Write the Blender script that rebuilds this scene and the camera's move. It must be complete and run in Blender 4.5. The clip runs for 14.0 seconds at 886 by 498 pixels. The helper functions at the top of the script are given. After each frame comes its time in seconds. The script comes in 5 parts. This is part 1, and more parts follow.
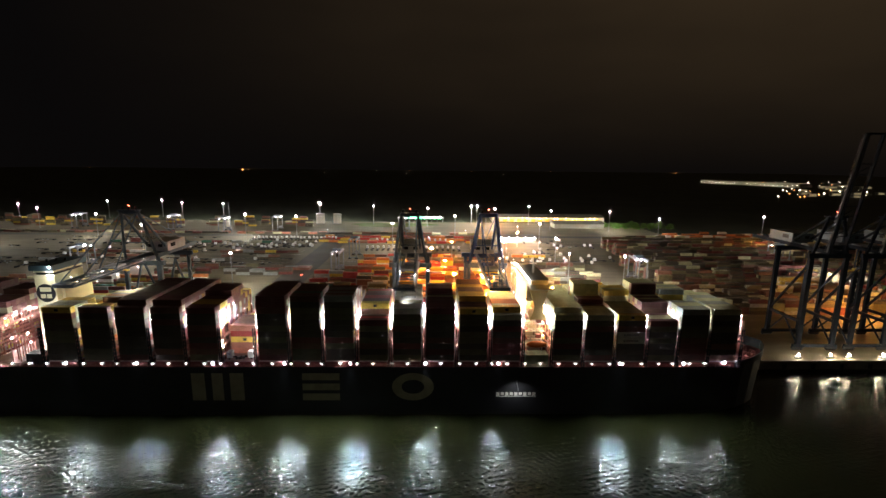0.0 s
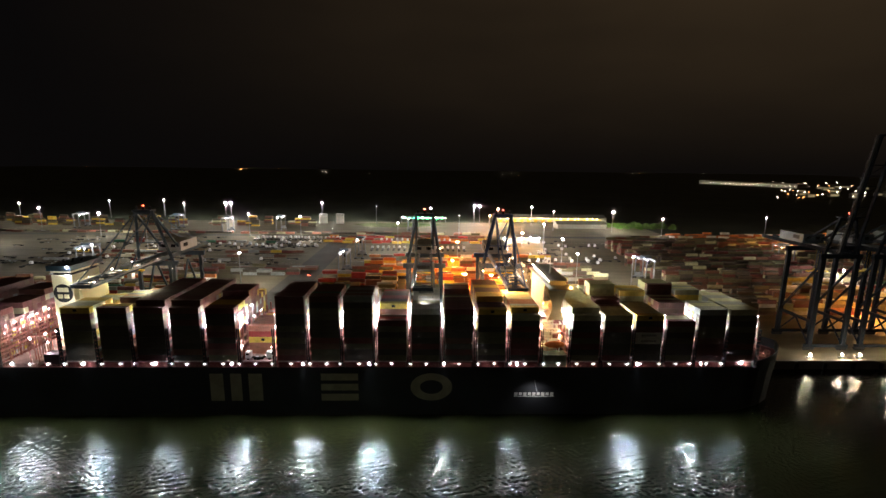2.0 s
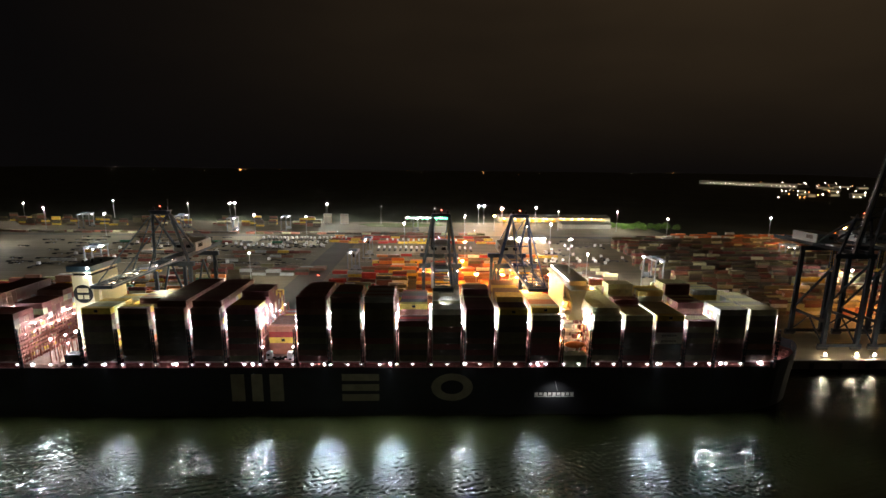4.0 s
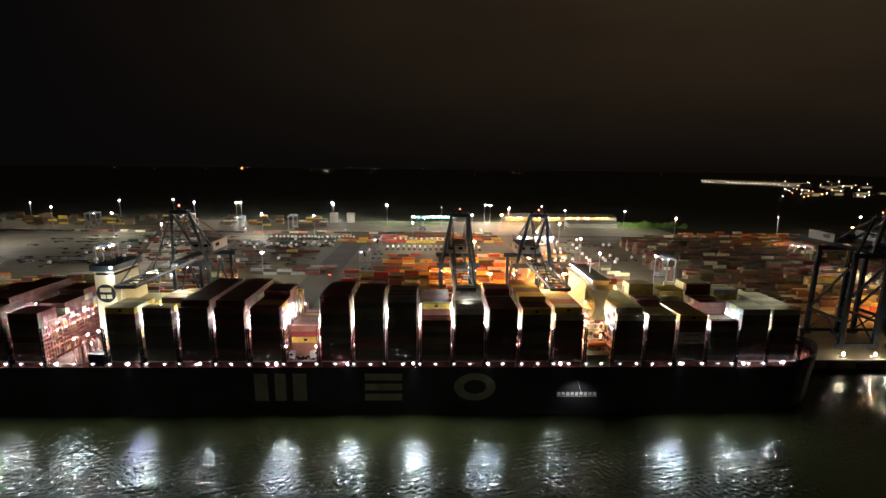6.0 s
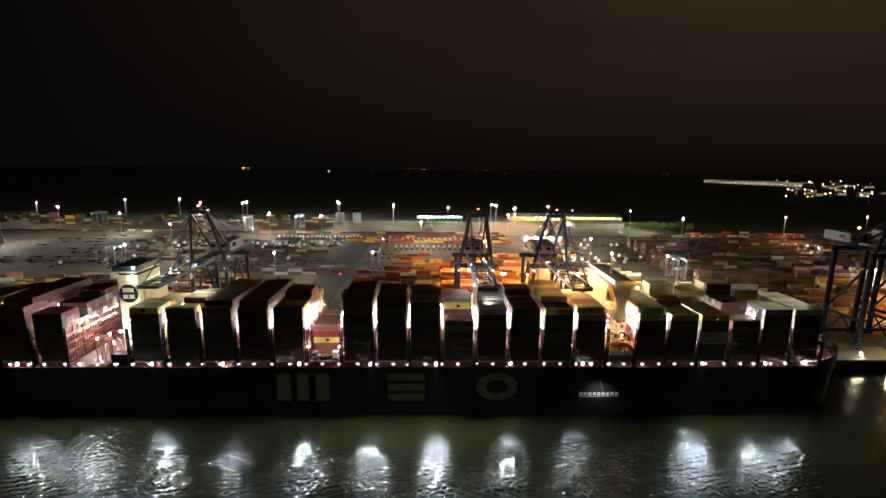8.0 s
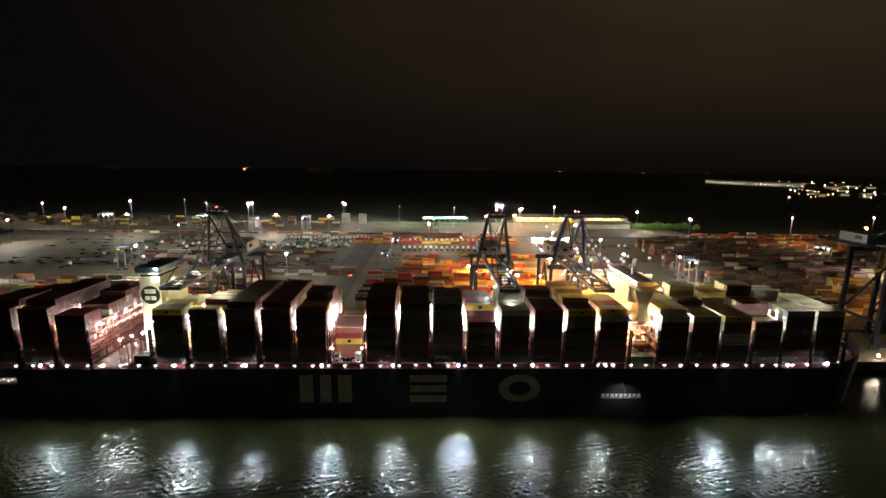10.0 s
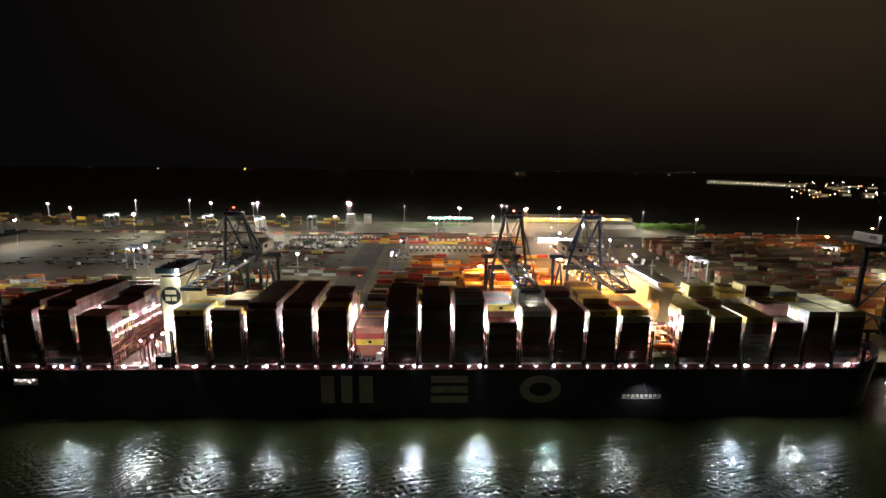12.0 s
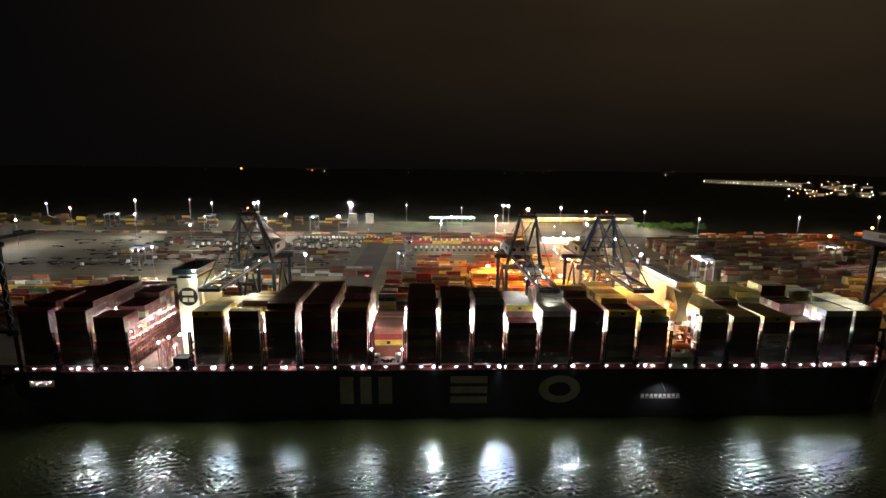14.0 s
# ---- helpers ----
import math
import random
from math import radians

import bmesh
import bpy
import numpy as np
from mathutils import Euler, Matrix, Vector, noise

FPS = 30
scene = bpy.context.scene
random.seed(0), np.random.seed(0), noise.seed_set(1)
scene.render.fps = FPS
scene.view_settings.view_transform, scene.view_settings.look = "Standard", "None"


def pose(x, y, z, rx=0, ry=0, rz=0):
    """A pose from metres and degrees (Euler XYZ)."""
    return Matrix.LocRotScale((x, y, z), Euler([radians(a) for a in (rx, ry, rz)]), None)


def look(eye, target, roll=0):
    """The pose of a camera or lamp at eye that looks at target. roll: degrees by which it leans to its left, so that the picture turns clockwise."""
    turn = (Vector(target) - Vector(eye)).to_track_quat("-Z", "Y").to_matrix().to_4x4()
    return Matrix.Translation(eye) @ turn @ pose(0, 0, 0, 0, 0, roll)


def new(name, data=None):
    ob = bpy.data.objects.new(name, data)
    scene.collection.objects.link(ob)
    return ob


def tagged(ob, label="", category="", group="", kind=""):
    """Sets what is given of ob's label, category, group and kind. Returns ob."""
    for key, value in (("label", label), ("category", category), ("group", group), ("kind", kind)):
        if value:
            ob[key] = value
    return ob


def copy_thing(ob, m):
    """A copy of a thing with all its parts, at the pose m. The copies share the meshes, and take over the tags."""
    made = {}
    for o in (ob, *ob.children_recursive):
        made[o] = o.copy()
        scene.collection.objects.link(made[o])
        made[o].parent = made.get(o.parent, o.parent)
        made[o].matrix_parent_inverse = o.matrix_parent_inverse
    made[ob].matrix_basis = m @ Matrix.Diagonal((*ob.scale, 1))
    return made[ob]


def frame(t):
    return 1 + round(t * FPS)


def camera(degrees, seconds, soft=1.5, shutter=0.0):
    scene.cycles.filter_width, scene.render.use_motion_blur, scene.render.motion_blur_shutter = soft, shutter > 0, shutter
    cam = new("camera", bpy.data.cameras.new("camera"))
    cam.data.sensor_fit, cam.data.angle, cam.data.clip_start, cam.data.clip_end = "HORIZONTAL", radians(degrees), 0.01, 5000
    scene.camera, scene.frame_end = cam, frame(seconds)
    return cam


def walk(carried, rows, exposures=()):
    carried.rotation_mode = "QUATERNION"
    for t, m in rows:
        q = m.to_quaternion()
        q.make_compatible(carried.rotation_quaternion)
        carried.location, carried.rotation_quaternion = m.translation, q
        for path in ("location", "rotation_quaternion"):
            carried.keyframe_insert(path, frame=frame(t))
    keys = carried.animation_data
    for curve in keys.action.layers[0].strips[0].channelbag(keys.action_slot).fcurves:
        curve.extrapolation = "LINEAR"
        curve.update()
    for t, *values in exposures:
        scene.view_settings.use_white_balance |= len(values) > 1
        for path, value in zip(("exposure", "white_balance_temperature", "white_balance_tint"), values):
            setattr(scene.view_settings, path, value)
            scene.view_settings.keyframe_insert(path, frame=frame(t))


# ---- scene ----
cam = camera(87.5, 14.0)
PATH = [
    (0, (-11.129, -0.565, 111.209), (-11.084, 1.398, 110.832), 0.6),
    (0.5, (-13.34, -0.657, 111.267), (-13.293, 1.306, 110.891), 0.7),
    (1, (-15.666, -0.705, 111.316), (-15.615, 1.259, 110.939), 0.7),
    (1.5, (-18.045, -0.731, 111.359), (-17.991, 1.233, 110.982), 0.7),
    (2, (-20.4, -0.753, 111.381), (-20.344, 1.211, 111.004), 0.7),
    (2.5, (-22.771, -0.794, 111.394), (-22.711, 1.169, 111.017), 0.7),
    (3, (-25.182, -0.769, 111.404), (-25.12, 1.195, 111.028), 0.7),
    (5.5, (-37.507, -0.356, 111.577), (-37.446, 1.606, 111.197), 0.7),
    (6, (-39.933, -0.215, 111.609), (-39.873, 1.747, 111.228), 0.7),
    (6.5, (-42.395, -0.136, 111.629), (-42.336, 1.827, 111.248), 0.7),
    (7, (-44.814, -0.133, 111.643), (-44.755, 1.83, 111.262), 0.7),
    (7.5, (-47.241, -0.117, 111.648), (-47.183, 1.845, 111.266), 0.7),
    (8, (-49.673, -0.03, 111.656), (-49.614, 1.933, 111.274), 0.7),
    (10.5, (-61.897, 0.45, 111.887), (-61.838, 2.413, 111.508), 0.7),
    (11, (-64.251, 0.534, 111.903), (-64.192, 2.497, 111.523), 0.7),
    (11.5, (-66.581, 0.632, 111.938), (-66.521, 2.595, 111.559), 0.7),
    (12, (-68.913, 0.777, 111.977), (-68.852, 2.74, 111.598), 0.7),
    (12.5, (-71.374, 0.966, 112.016), (-71.311, 2.929, 111.636), 0.7),
    (13, (-73.868, 1.139, 112.055), (-73.801, 3.101, 111.675), 0.7),
    (13.5, (-76.382, 1.324, 112.072), (-76.309, 3.286, 111.691), 0.7),
    (14, (-78.962, 1.571, 112.081), (-78.884, 3.533, 111.7), 0.7),
]
walk(cam, [(t, look(eye, target, roll)) for t, eye, target, roll in PATH])

# ---- world: night sky, low cloud faintly lit by the port and the town ----
world = bpy.data.worlds.new("night_sky")
scene.world = world
world.use_nodes = True
wn, wl = world.node_tree.nodes, world.node_tree.links
wn.clear()
w_out = wn.new("ShaderNodeOutputWorld")
w_bg = wn.new("ShaderNodeBackground")
w_tc = wn.new("ShaderNodeTexCoord")
w_sep = wn.new("ShaderNodeSeparateXYZ")
w_noise = wn.new("ShaderNodeTexNoise")
w_noise.inputs["Scale"].default_value = 1.6
w_noise.inputs["Detail"].default_value = 3.0
w_stretch = wn.new("ShaderNodeMapping")
w_stretch.inputs["Scale"].default_value = (1.0, 1.0, 3.5)
w_up = wn.new("ShaderNodeMapRange")
for key, v in (("From Min", -0.04), ("From Max", 0.40), ("To Min", 0.0), ("To Max", 1.0)):
    w_up.inputs[key].default_value = v
w_side = wn.new("ShaderNodeMapRange")
for key, v in (("From Min", -0.62), ("From Max", 0.66), ("To Min", 0.0), ("To Max", 1.0)):
    w_side.inputs[key].default_value = v
w_cloud = wn.new("ShaderNodeMapRange")
for key, v in (("From Min", 0.3), ("From Max", 0.7), ("To Min", 0.55), ("To Max", 1.15)):
    w_cloud.inputs[key].default_value = v
w_m1 = wn.new("ShaderNodeMath")
w_m1.operation = "MULTIPLY"
w_m2 = wn.new("ShaderNodeMath")
w_m2.operation = "MULTIPLY"
w_mix = wn.new("ShaderNodeMix")
w_mix.data_type = "RGBA"
w_mix.inputs["A"].default_value = (0.0027, 0.0023, 0.0023, 1)
w_mix.inputs["B"].default_value = (0.0400, 0.0262, 0.0138, 1)
wl.new(w_tc.outputs["Generated"], w_sep.inputs[0])
wl.new(w_tc.outputs["Generated"], w_stretch.inputs[0])
wl.new(w_stretch.outputs[0], w_noise.inputs["Vector"])
wl.new(w_sep.outputs["Z"], w_up.inputs["Value"])
wl.new(w_sep.outputs["X"], w_side.inputs["Value"])
wl.new(w_noise.outputs["Fac"], w_cloud.inputs["Value"])
wl.new(w_up.outputs[0], w_m1.inputs[0])
wl.new(w_side.outputs[0], w_m1.inputs[1])
wl.new(w_m1.outputs[0], w_m2.inputs[0])
wl.new(w_cloud.outputs[0], w_m2.inputs[1])
wl.new(w_m2.outputs[0], w_mix.inputs["Factor"])
wl.new(w_mix.outputs["Result"], w_bg.inputs["Color"])
wl.new(w_bg.outputs[0], w_out.inputs[0])


# ---- materials ----
def mat(name, color, rough=0.7, metal=0.0, scale=0.35, vary=0.25, bump=0.0, ribs=0.0, rand=0.0, fine=6.0, spec=0.5):
    """A painted or weathered surface: two scales of variation, optional relief, ribs and a shade of its own per object."""
    m = bpy.data.materials.new(name)
    m.use_nodes = True
    n, l = m.node_tree.nodes, m.node_tree.links
    p = n["Principled BSDF"]
    p.inputs["Metallic"].default_value = metal
    p.inputs["Specular IOR Level"].default_value = spec
    tc = n.new("ShaderNodeTexCoord")
    big = n.new("ShaderNodeTexNoise")
    big.inputs["Scale"].default_value = scale
    big.inputs["Detail"].default_value = 4
    small = n.new("ShaderNodeTexNoise")
    small.inputs["Scale"].default_value = fine
    small.inputs["Detail"].default_value = 2
    l.new(tc.outputs["Object"], big.inputs["Vector"])
    l.new(tc.outputs["Object"], small.inputs["Vector"])
    add = n.new("ShaderNodeMath")
    add.operation = "MULTIPLY_ADD"
    l.new(small.outputs["Fac"], add.inputs[0])
    add.inputs[1].default_value = 0.4
    l.new(big.outputs["Fac"], add.inputs[2])
    rng = n.new("ShaderNodeMapRange")
    for key, v in (("From Min", 0.4), ("From Max", 1.0), ("To Min", 1 - vary), ("To Max", 1 + vary)):
        rng.inputs[key].default_value = v
    l.new(add.outputs[0], rng.inputs["Value"])
    value = rng.outputs[0]
    if rand:
        info = n.new("ShaderNodeObjectInfo")
        r2 = n.new("ShaderNodeMapRange")
        for key, v in (("To Min", 1 - rand), ("To Max", 1 + rand)):
            r2.inputs[key].default_value = v
        l.new(info.outputs["Random"], r2.inputs["Value"])
        mul = n.new("ShaderNodeMath")
        mul.operation = "MULTIPLY"
        l.new(value, mul.inputs[0])
        l.new(r2.outputs[0], mul.inputs[1])
        value = mul.outputs[0]
    mixc = n.new("ShaderNodeVectorMath")
    mixc.operation = "SCALE"
    mixc.inputs[0].default_value = color[:3]
    l.new(value, mixc.inputs["Scale"])
    l.new(mixc.outputs[0], p.inputs["Base Color"])
    rr = n.new("ShaderNodeMapRange")
    for key, v in (("To Min", max(0.05, rough - 0.12)), ("To Max", min(1, rough + 0.12))):
        rr.inputs[key].default_value = v
    l.new(small.outputs["Fac"], rr.inputs["Value"])
    l.new(rr.outputs[0], p.inputs["Roughness"])
    if ribs or bump:
        b = n.new("ShaderNodeBump")
        b.inputs["Strength"].default_value = 1.0
        if ribs:
            b.inputs["Distance"].default_value = 0.03
            wv = n.new("ShaderNodeTexWave")
            wv.inputs["Scale"].default_value = ribs
            wv.bands_direction = "X"
            l.new(tc.outputs["Object"], wv.inputs["Vector"])
            l.new(wv.outputs["Fac"], b.inputs["Height"])
        else:
            b.inputs["Distance"].default_value = bump
            l.new(small.outputs["Fac"], b.inputs["Height"])
        l.new(b.outputs[0], p.inputs["Normal"])
    return m


def glow(name, color, strength):
    m = bpy.data.materials.new(name)
    m.use_nodes = True
    n, l = m.node_tree.nodes, m.node_tree.links
    n.clear()
    o = n.new("ShaderNodeOutputMaterial")
    e = n.new("ShaderNodeEmission")
    e.inputs["Color"].default_value = (*color, 1)
    e.inputs["Strength"].default_value = strength
    l.new(e.outputs[0], o.inputs[0])
    return m


BOX_COLORS = {
    "maroon": (0.135, 0.035, 0.030), "brown": (0.16, 0.070, 0.045), "red": (0.36, 0.035, 0.028),
    "yellow": (0.58, 0.40, 0.055), "white": (0.62, 0.61, 0.57), "grey": (0.26, 0.27, 0.26),
    "blue": (0.045, 0.085, 0.19), "green": (0.035, 0.14, 0.085), "orange": (0.46, 0.14, 0.035),
    # olive and umber carry the shade of unlit container rows
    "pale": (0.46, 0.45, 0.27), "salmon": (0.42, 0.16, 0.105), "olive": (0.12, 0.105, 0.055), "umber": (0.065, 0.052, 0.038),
}
BOX = {k: mat("container_" + k, c, 0.55, 0.0, 0.5, 0.28, ribs=1.8, rand=0.18) for k, c in BOX_COLORS.items()}

M_HULL = mat("hull_paint", (0.017, 0.0185, 0.0245), 0.75, 0.0, 0.06, 0.35, fine=0.8)
M_ANTIFOUL = mat("boot_topping", (0.045, 0.012, 0.010), 0.7, 0.0, 0.1, 0.3)
M_LETTER = mat("pale_marking_paint", (0.30, 0.265, 0.175), 0.7, 0.0, 0.2, 0.3, fine=2.0)
M_NAME = mat("white_marking_paint", (0.80, 0.80, 0.78), 0.6, 0.0, 0.5, 0.2)
M_DECK = mat("deck_red_oxide", (0.13, 0.028, 0.025), 0.75, 0.0, 0.3, 0.35)
M_LASH = mat("lashing_bridge_red", (0.30, 0.11, 0.085), 0.6, 0.0, 0.5, 0.3)
M_HATCH = mat("hatch_cover_grey_pink", (0.36, 0.26, 0.24), 0.7, 0.0, 0.3, 0.3)
M_CREAM = mat("cream_superstructure", (0.66, 0.60, 0.36), 0.5, 0.0, 0.15, 0.14)
M_HOUSE = mat("deckhouse_white", (0.66, 0.60, 0.50), 0.5, 0.0, 0.15, 0.14)
M_TEAL = mat("funnel_dark_teal", (0.050, 0.095, 0.120), 0.5, 0.0, 0.2, 0.25)
M_BLACK = mat("black_paint", (0.015, 0.015, 0.017), 0.6, 0.0, 0.4, 0.3, spec=0.25)
M_CRANE = mat("crane_grey_blue", (0.060, 0.085, 0.110), 0.5, 0.0, 0.3, 0.25)
# navy taken almost to black: the raised cranes' unlit silhouette is in the paint
M_CRANE_SILHOUETTE = mat("crane_navy_silhouette", (0.006, 0.010, 0.018), 0.7, 0.0, 0.3, 0.25, spec=0.12)
M_CRANE_BLUE = mat("crane_blue", (0.040, 0.075, 0.190), 0.5, 0.0, 0.3, 0.25)
M_CRANE_WHITE = mat("crane_house_white", (0.52, 0.53, 0.52), 0.55, 0.0, 0.3, 0.2)
M_STEEL = mat("galvanised_steel", (0.34, 0.35, 0.36), 0.45, 0.7, 0.5, 0.2)
M_RTG = mat("yard_crane_grey", (0.16, 0.17, 0.18), 0.5, 0.0, 0.4, 0.2)
M_YELLOW = mat("spreader_yellow", (0.70, 0.46, 0.03), 0.5, 0.0, 0.5, 0.2)
M_RUBBER = mat("rubber", (0.020, 0.020, 0.020), 0.85, 0.0, 1.0, 0.2)
M_CABWHITE = mat("cab_white", (0.72, 0.72, 0.72), 0.35, 0.0, 0.5, 0.1, rand=0.15)
M_GLASS = mat("dark_window_glass", (0.010, 0.012, 0.014), 0.12, 0.0, 1.0, 0.1)
M_SHED = mat("shed_sheeting", (0.30, 0.30, 0.26), 0.6, 0.0, 0.1, 0.2, ribs=0.6)
M_ROOF = mat("shed_roof", (0.13, 0.13, 0.12), 0.7, 0.0, 0.1, 0.2, ribs=0.6)
M_QUAYWALL = mat("quay_wall_concrete", (0.12, 0.115, 0.10), 0.85, 0.0, 0.15, 0.4, bump=0.06)
M_LEAF = mat("leaf_green", (0.12, 0.23, 0.038), 0.7, 0.0, 0.3, 0.45, fine=1.5)
M_BARK = mat("bark", (0.09, 0.065, 0.045), 0.9, 0.0, 1.5, 0.3)
M_LIFEBOAT = mat("lifeboat_orange", (0.52, 0.13, 0.02), 0.45, 0.0, 0.5, 0.15)

G_DECK = glow("deck_lamp_glass", (1.0, 0.97, 0.92), 75.0)
G_FLOOD = glow("floodlight_glass", (0.84, 0.95, 1.0), 220.0)
G_BRIDGE = glow("lashing_lamp_glass", (0.98, 0.99, 1.0), 800.0)
G_MAST = glow("mast_lamp_glass", (1.0, 0.97, 0.86), 9000.0)
G_MAST_DIM = glow("old_mast_lamp_glass", (1.0, 0.96, 0.84), 2600.0)
G_SODIUM = glow("sodium_lamp_glass", (1.0, 0.42, 0.09), 1900.0)
G_WHITE = glow("white_lamp_glass", (0.95, 0.98, 1.0), 560.0)
G_GREEN = glow("green_sign_light", (0.05, 0.9, 0.32), 11.0)
G_RED = glow("red_beacon", (1.0, 0.06, 0.03), 60.0)
G_AMBER = glow("amber_lamp_glass", (1.0, 0.50, 0.11), 300.0)
G_FAR = glow("distant_lamp", (1.0, 0.85, 0.62), 14.0)
G_FACADE = glow("facade_light", (1.0, 0.80, 0.42), 0.5)
G_BLUE = glow("blue_beacon", (0.25, 0.3, 1.0), 40.0)

# ground: worn concrete with stains and lane strips
M_YARD = bpy.data.materials.new("yard_concrete")
M_YARD.use_nodes = True
_n, _l = M_YARD.node_tree.nodes, M_YARD.node_tree.links
_p = _n["Principled BSDF"]
_tc = _n.new("ShaderNodeTexCoord")
_a = _n.new("ShaderNodeTexNoise")
_a.inputs["Scale"].default_value = 0.02
_a.inputs["Detail"].default_value = 6
_map = _n.new("ShaderNodeMapping")
_map.inputs["Scale"].default_value = (0.012, 0.16, 1)
_b = _n.new("ShaderNodeTexNoise")
_b.inputs["Scale"].default_value = 1.0
_b.inputs["Detail"].default_value = 3
_c = _n.new("ShaderNodeTexNoise")
_c.inputs["Scale"].default_value = 0.6
_c.inputs["Detail"].default_value = 5
_l.new(_tc.outputs["Object"], _a.inputs["Vector"])
_l.new(_tc.outputs["Object"], _map.inputs[0])
_l.new(_map.outputs[0], _b.inputs["Vector"])
_l.new(_tc.outputs["Object"], _c.inputs["Vector"])
_s1 = _n.new("ShaderNodeMath")
_s1.operation = "MULTIPLY_ADD"
_s1.inputs[1].default_value = 0.9
_l.new(_b.outputs["Fac"], _s1.inputs[0])
_l.new(_a.outputs["Fac"], _s1.inputs[2])
_s2 = _n.new("ShaderNodeMath")
_s2.operation = "MULTIPLY_ADD"
_s2.inputs[1].default_value = 0.4
_l.new(_c.outputs["Fac"], _s2.inputs[0])
_l.new(_s1.outputs[0], _s2.inputs[2])
_rp = _n.new("ShaderNodeValToRGB")
_rp.color_ramp.elements[0].position = 0.45
_rp.color_ramp.elements[0].color = (0.066, 0.054, 0.034, 1)
_rp.color_ramp.elements[1].position = 1.0
_rp.color_ramp.elements[1].color = (0.215, 0.178, 0.115, 1)
_sc = _n.new("ShaderNodeMath")
_sc.operation = "MULTIPLY"
_sc.inputs[1].default_value = 0.62
_l.new(_s2.outputs[0], _sc.inputs[0])
_l.new(_sc.outputs[0], _rp.inputs[0])
_l.new(_rp.outputs[0], _p.inputs["Base Color"])
_p.inputs["Roughness"].default_value = 0.8

M_LAND = mat("dark_marsh_land", (0.030, 0.038, 0.018), 0.95, 0.0, 0.01, 0.5, fine=0.08)

# water: murky green estuary with wind ripples
M_WATER = bpy.data.materials.new("estuary_water")
M_WATER.use_nodes = True
_n, _l = M_WATER.node_tree.nodes, M_WATER.node_tree.links
_p = _n["Principled BSDF"]
_p.inputs["Base Color"].default_value = (0.0060, 0.0064, 0.0022, 1)
_p.inputs["Roughness"].default_value = 0.13
_p.inputs["IOR"].default_value = 1.33
_tc = _n.new("ShaderNodeTexCoord")
_map = _n.new("ShaderNodeMapping")
_map.inputs["Scale"].default_value = (0.8, 1.0, 1.0)
_map.inputs["Rotation"].default_value = (0, 0, 0.5)
_l.new(_tc.outputs["Object"], _map.inputs[0])
_w1 = _n.new("ShaderNodeTexNoise")
_w1.inputs["Scale"].default_value = 2.2
_w1.inputs["Detail"].default_value = 2.0
_w1.inputs["Distortion"].default_value = 0.6
_w2 = _n.new("ShaderNodeTexNoise")
_w2.inputs["Scale"].default_value = 0.07
_w2.inputs["Detail"].default_value = 2
_l.new(_map.outputs[0], _w1.inputs["Vector"])
_l.new(_map.outputs[0], _w2.inputs["Vector"])
_b1 = _n.new("ShaderNodeBump")
_b1.inputs["Strength"].default_value = 1.0
_b1.inputs["Distance"].default_value = 0.03
_b2 = _n.new("ShaderNodeBump")
_b2.inputs["Strength"].default_value = 1.0
_b2.inputs["Distance"].default_value = 0.12
_l.new(_w1.outputs["Fac"], _b1.inputs["Height"])
_l.new(_w2.outputs["Fac"], _b2.inputs["Height"])
_l.new(_b2.outputs[0], _b1.inputs["Normal"])
_l.new(_b1.outputs[0], _p.inputs["Normal"])


# ---- mesh helpers ----
def box(bm, x0, y0, z0, x1, y1, z1):
    v = [bm.verts.new((x, y, z)) for x in (x0, x1) for y in (y0, y1) for z in (z0, z1)]
    for f in ((0, 1, 3, 2), (4, 6, 7, 5), (0, 4, 5, 1), (2, 3, 7, 6), (0, 2, 6, 4), (1, 5, 7, 3)):
        bm.faces.new([v[i] for i in f])


def beam(bm, a, b, w, h=None):
    """A straight bar of section w x h from a to b."""
    h = h or w
    a, b = Vector(a), Vector(b)
    d = (b - a).normalized()
    side = d.cross(Vector((0, 0, 1)))
    if side.length < 1e-4:
        side = Vector((1, 0, 0))
    side.normalize()
    up = side.cross(d)
    v = [bm.verts.new(p + side * (i * w / 2) + up * (j * h / 2)) for p in (a, b) for i, j in ((-1, -1), (1, -1), (1, 1), (-1, 1))]
    for f in ((3, 2, 1, 0), (4, 5, 6, 7), (0, 1, 5, 4), (1, 2, 6, 5), (2, 3, 7, 6), (3, 0, 4, 7)):
        bm.faces.new([v[i] for i in f])


def tube(bm, a, b, r0, r1=None, seg=8):
    r1 = r0 if r1 is None else r1
    a, b = Vector(a), Vector(b)
    d = (b - a).normalized()
    s = d.orthogonal().normalized()
    t = d.cross(s)
    rings = []
    for p, r in ((a, r0), (b, r1)):
        rings.append([bm.verts.new(p + (s * math.cos(k * 2 * math.pi / seg) + t * math.sin(k * 2 * math.pi / seg)) * r) for k in range(seg)])
    for k in range(seg):
        bm.faces.new((rings[0][k], rings[0][(k + 1) % seg], rings[1][(k + 1) % seg], rings[1][k]))
    bm.faces.new(rings[0][::-1])
    bm.faces.new(rings[1])


def ball(bm, c, r):
    """A small faceted lamp glass."""
    c = Vector(c)
    ring = [bm.verts.new(c + Vector((r * math.cos(k * math.pi / 3), r * math.sin(k * math.pi / 3), 0))) for k in range(6)]
    ends = [bm.verts.new(c + Vector((0, 0, s * r))) for s in (-1, 1)]
    for k in range(6):
        bm.faces.new((ring[k], ring[(k + 1) % 6], ends[1]))
        bm.faces.new((ring[(k + 1) % 6], ring[k], ends[0]))


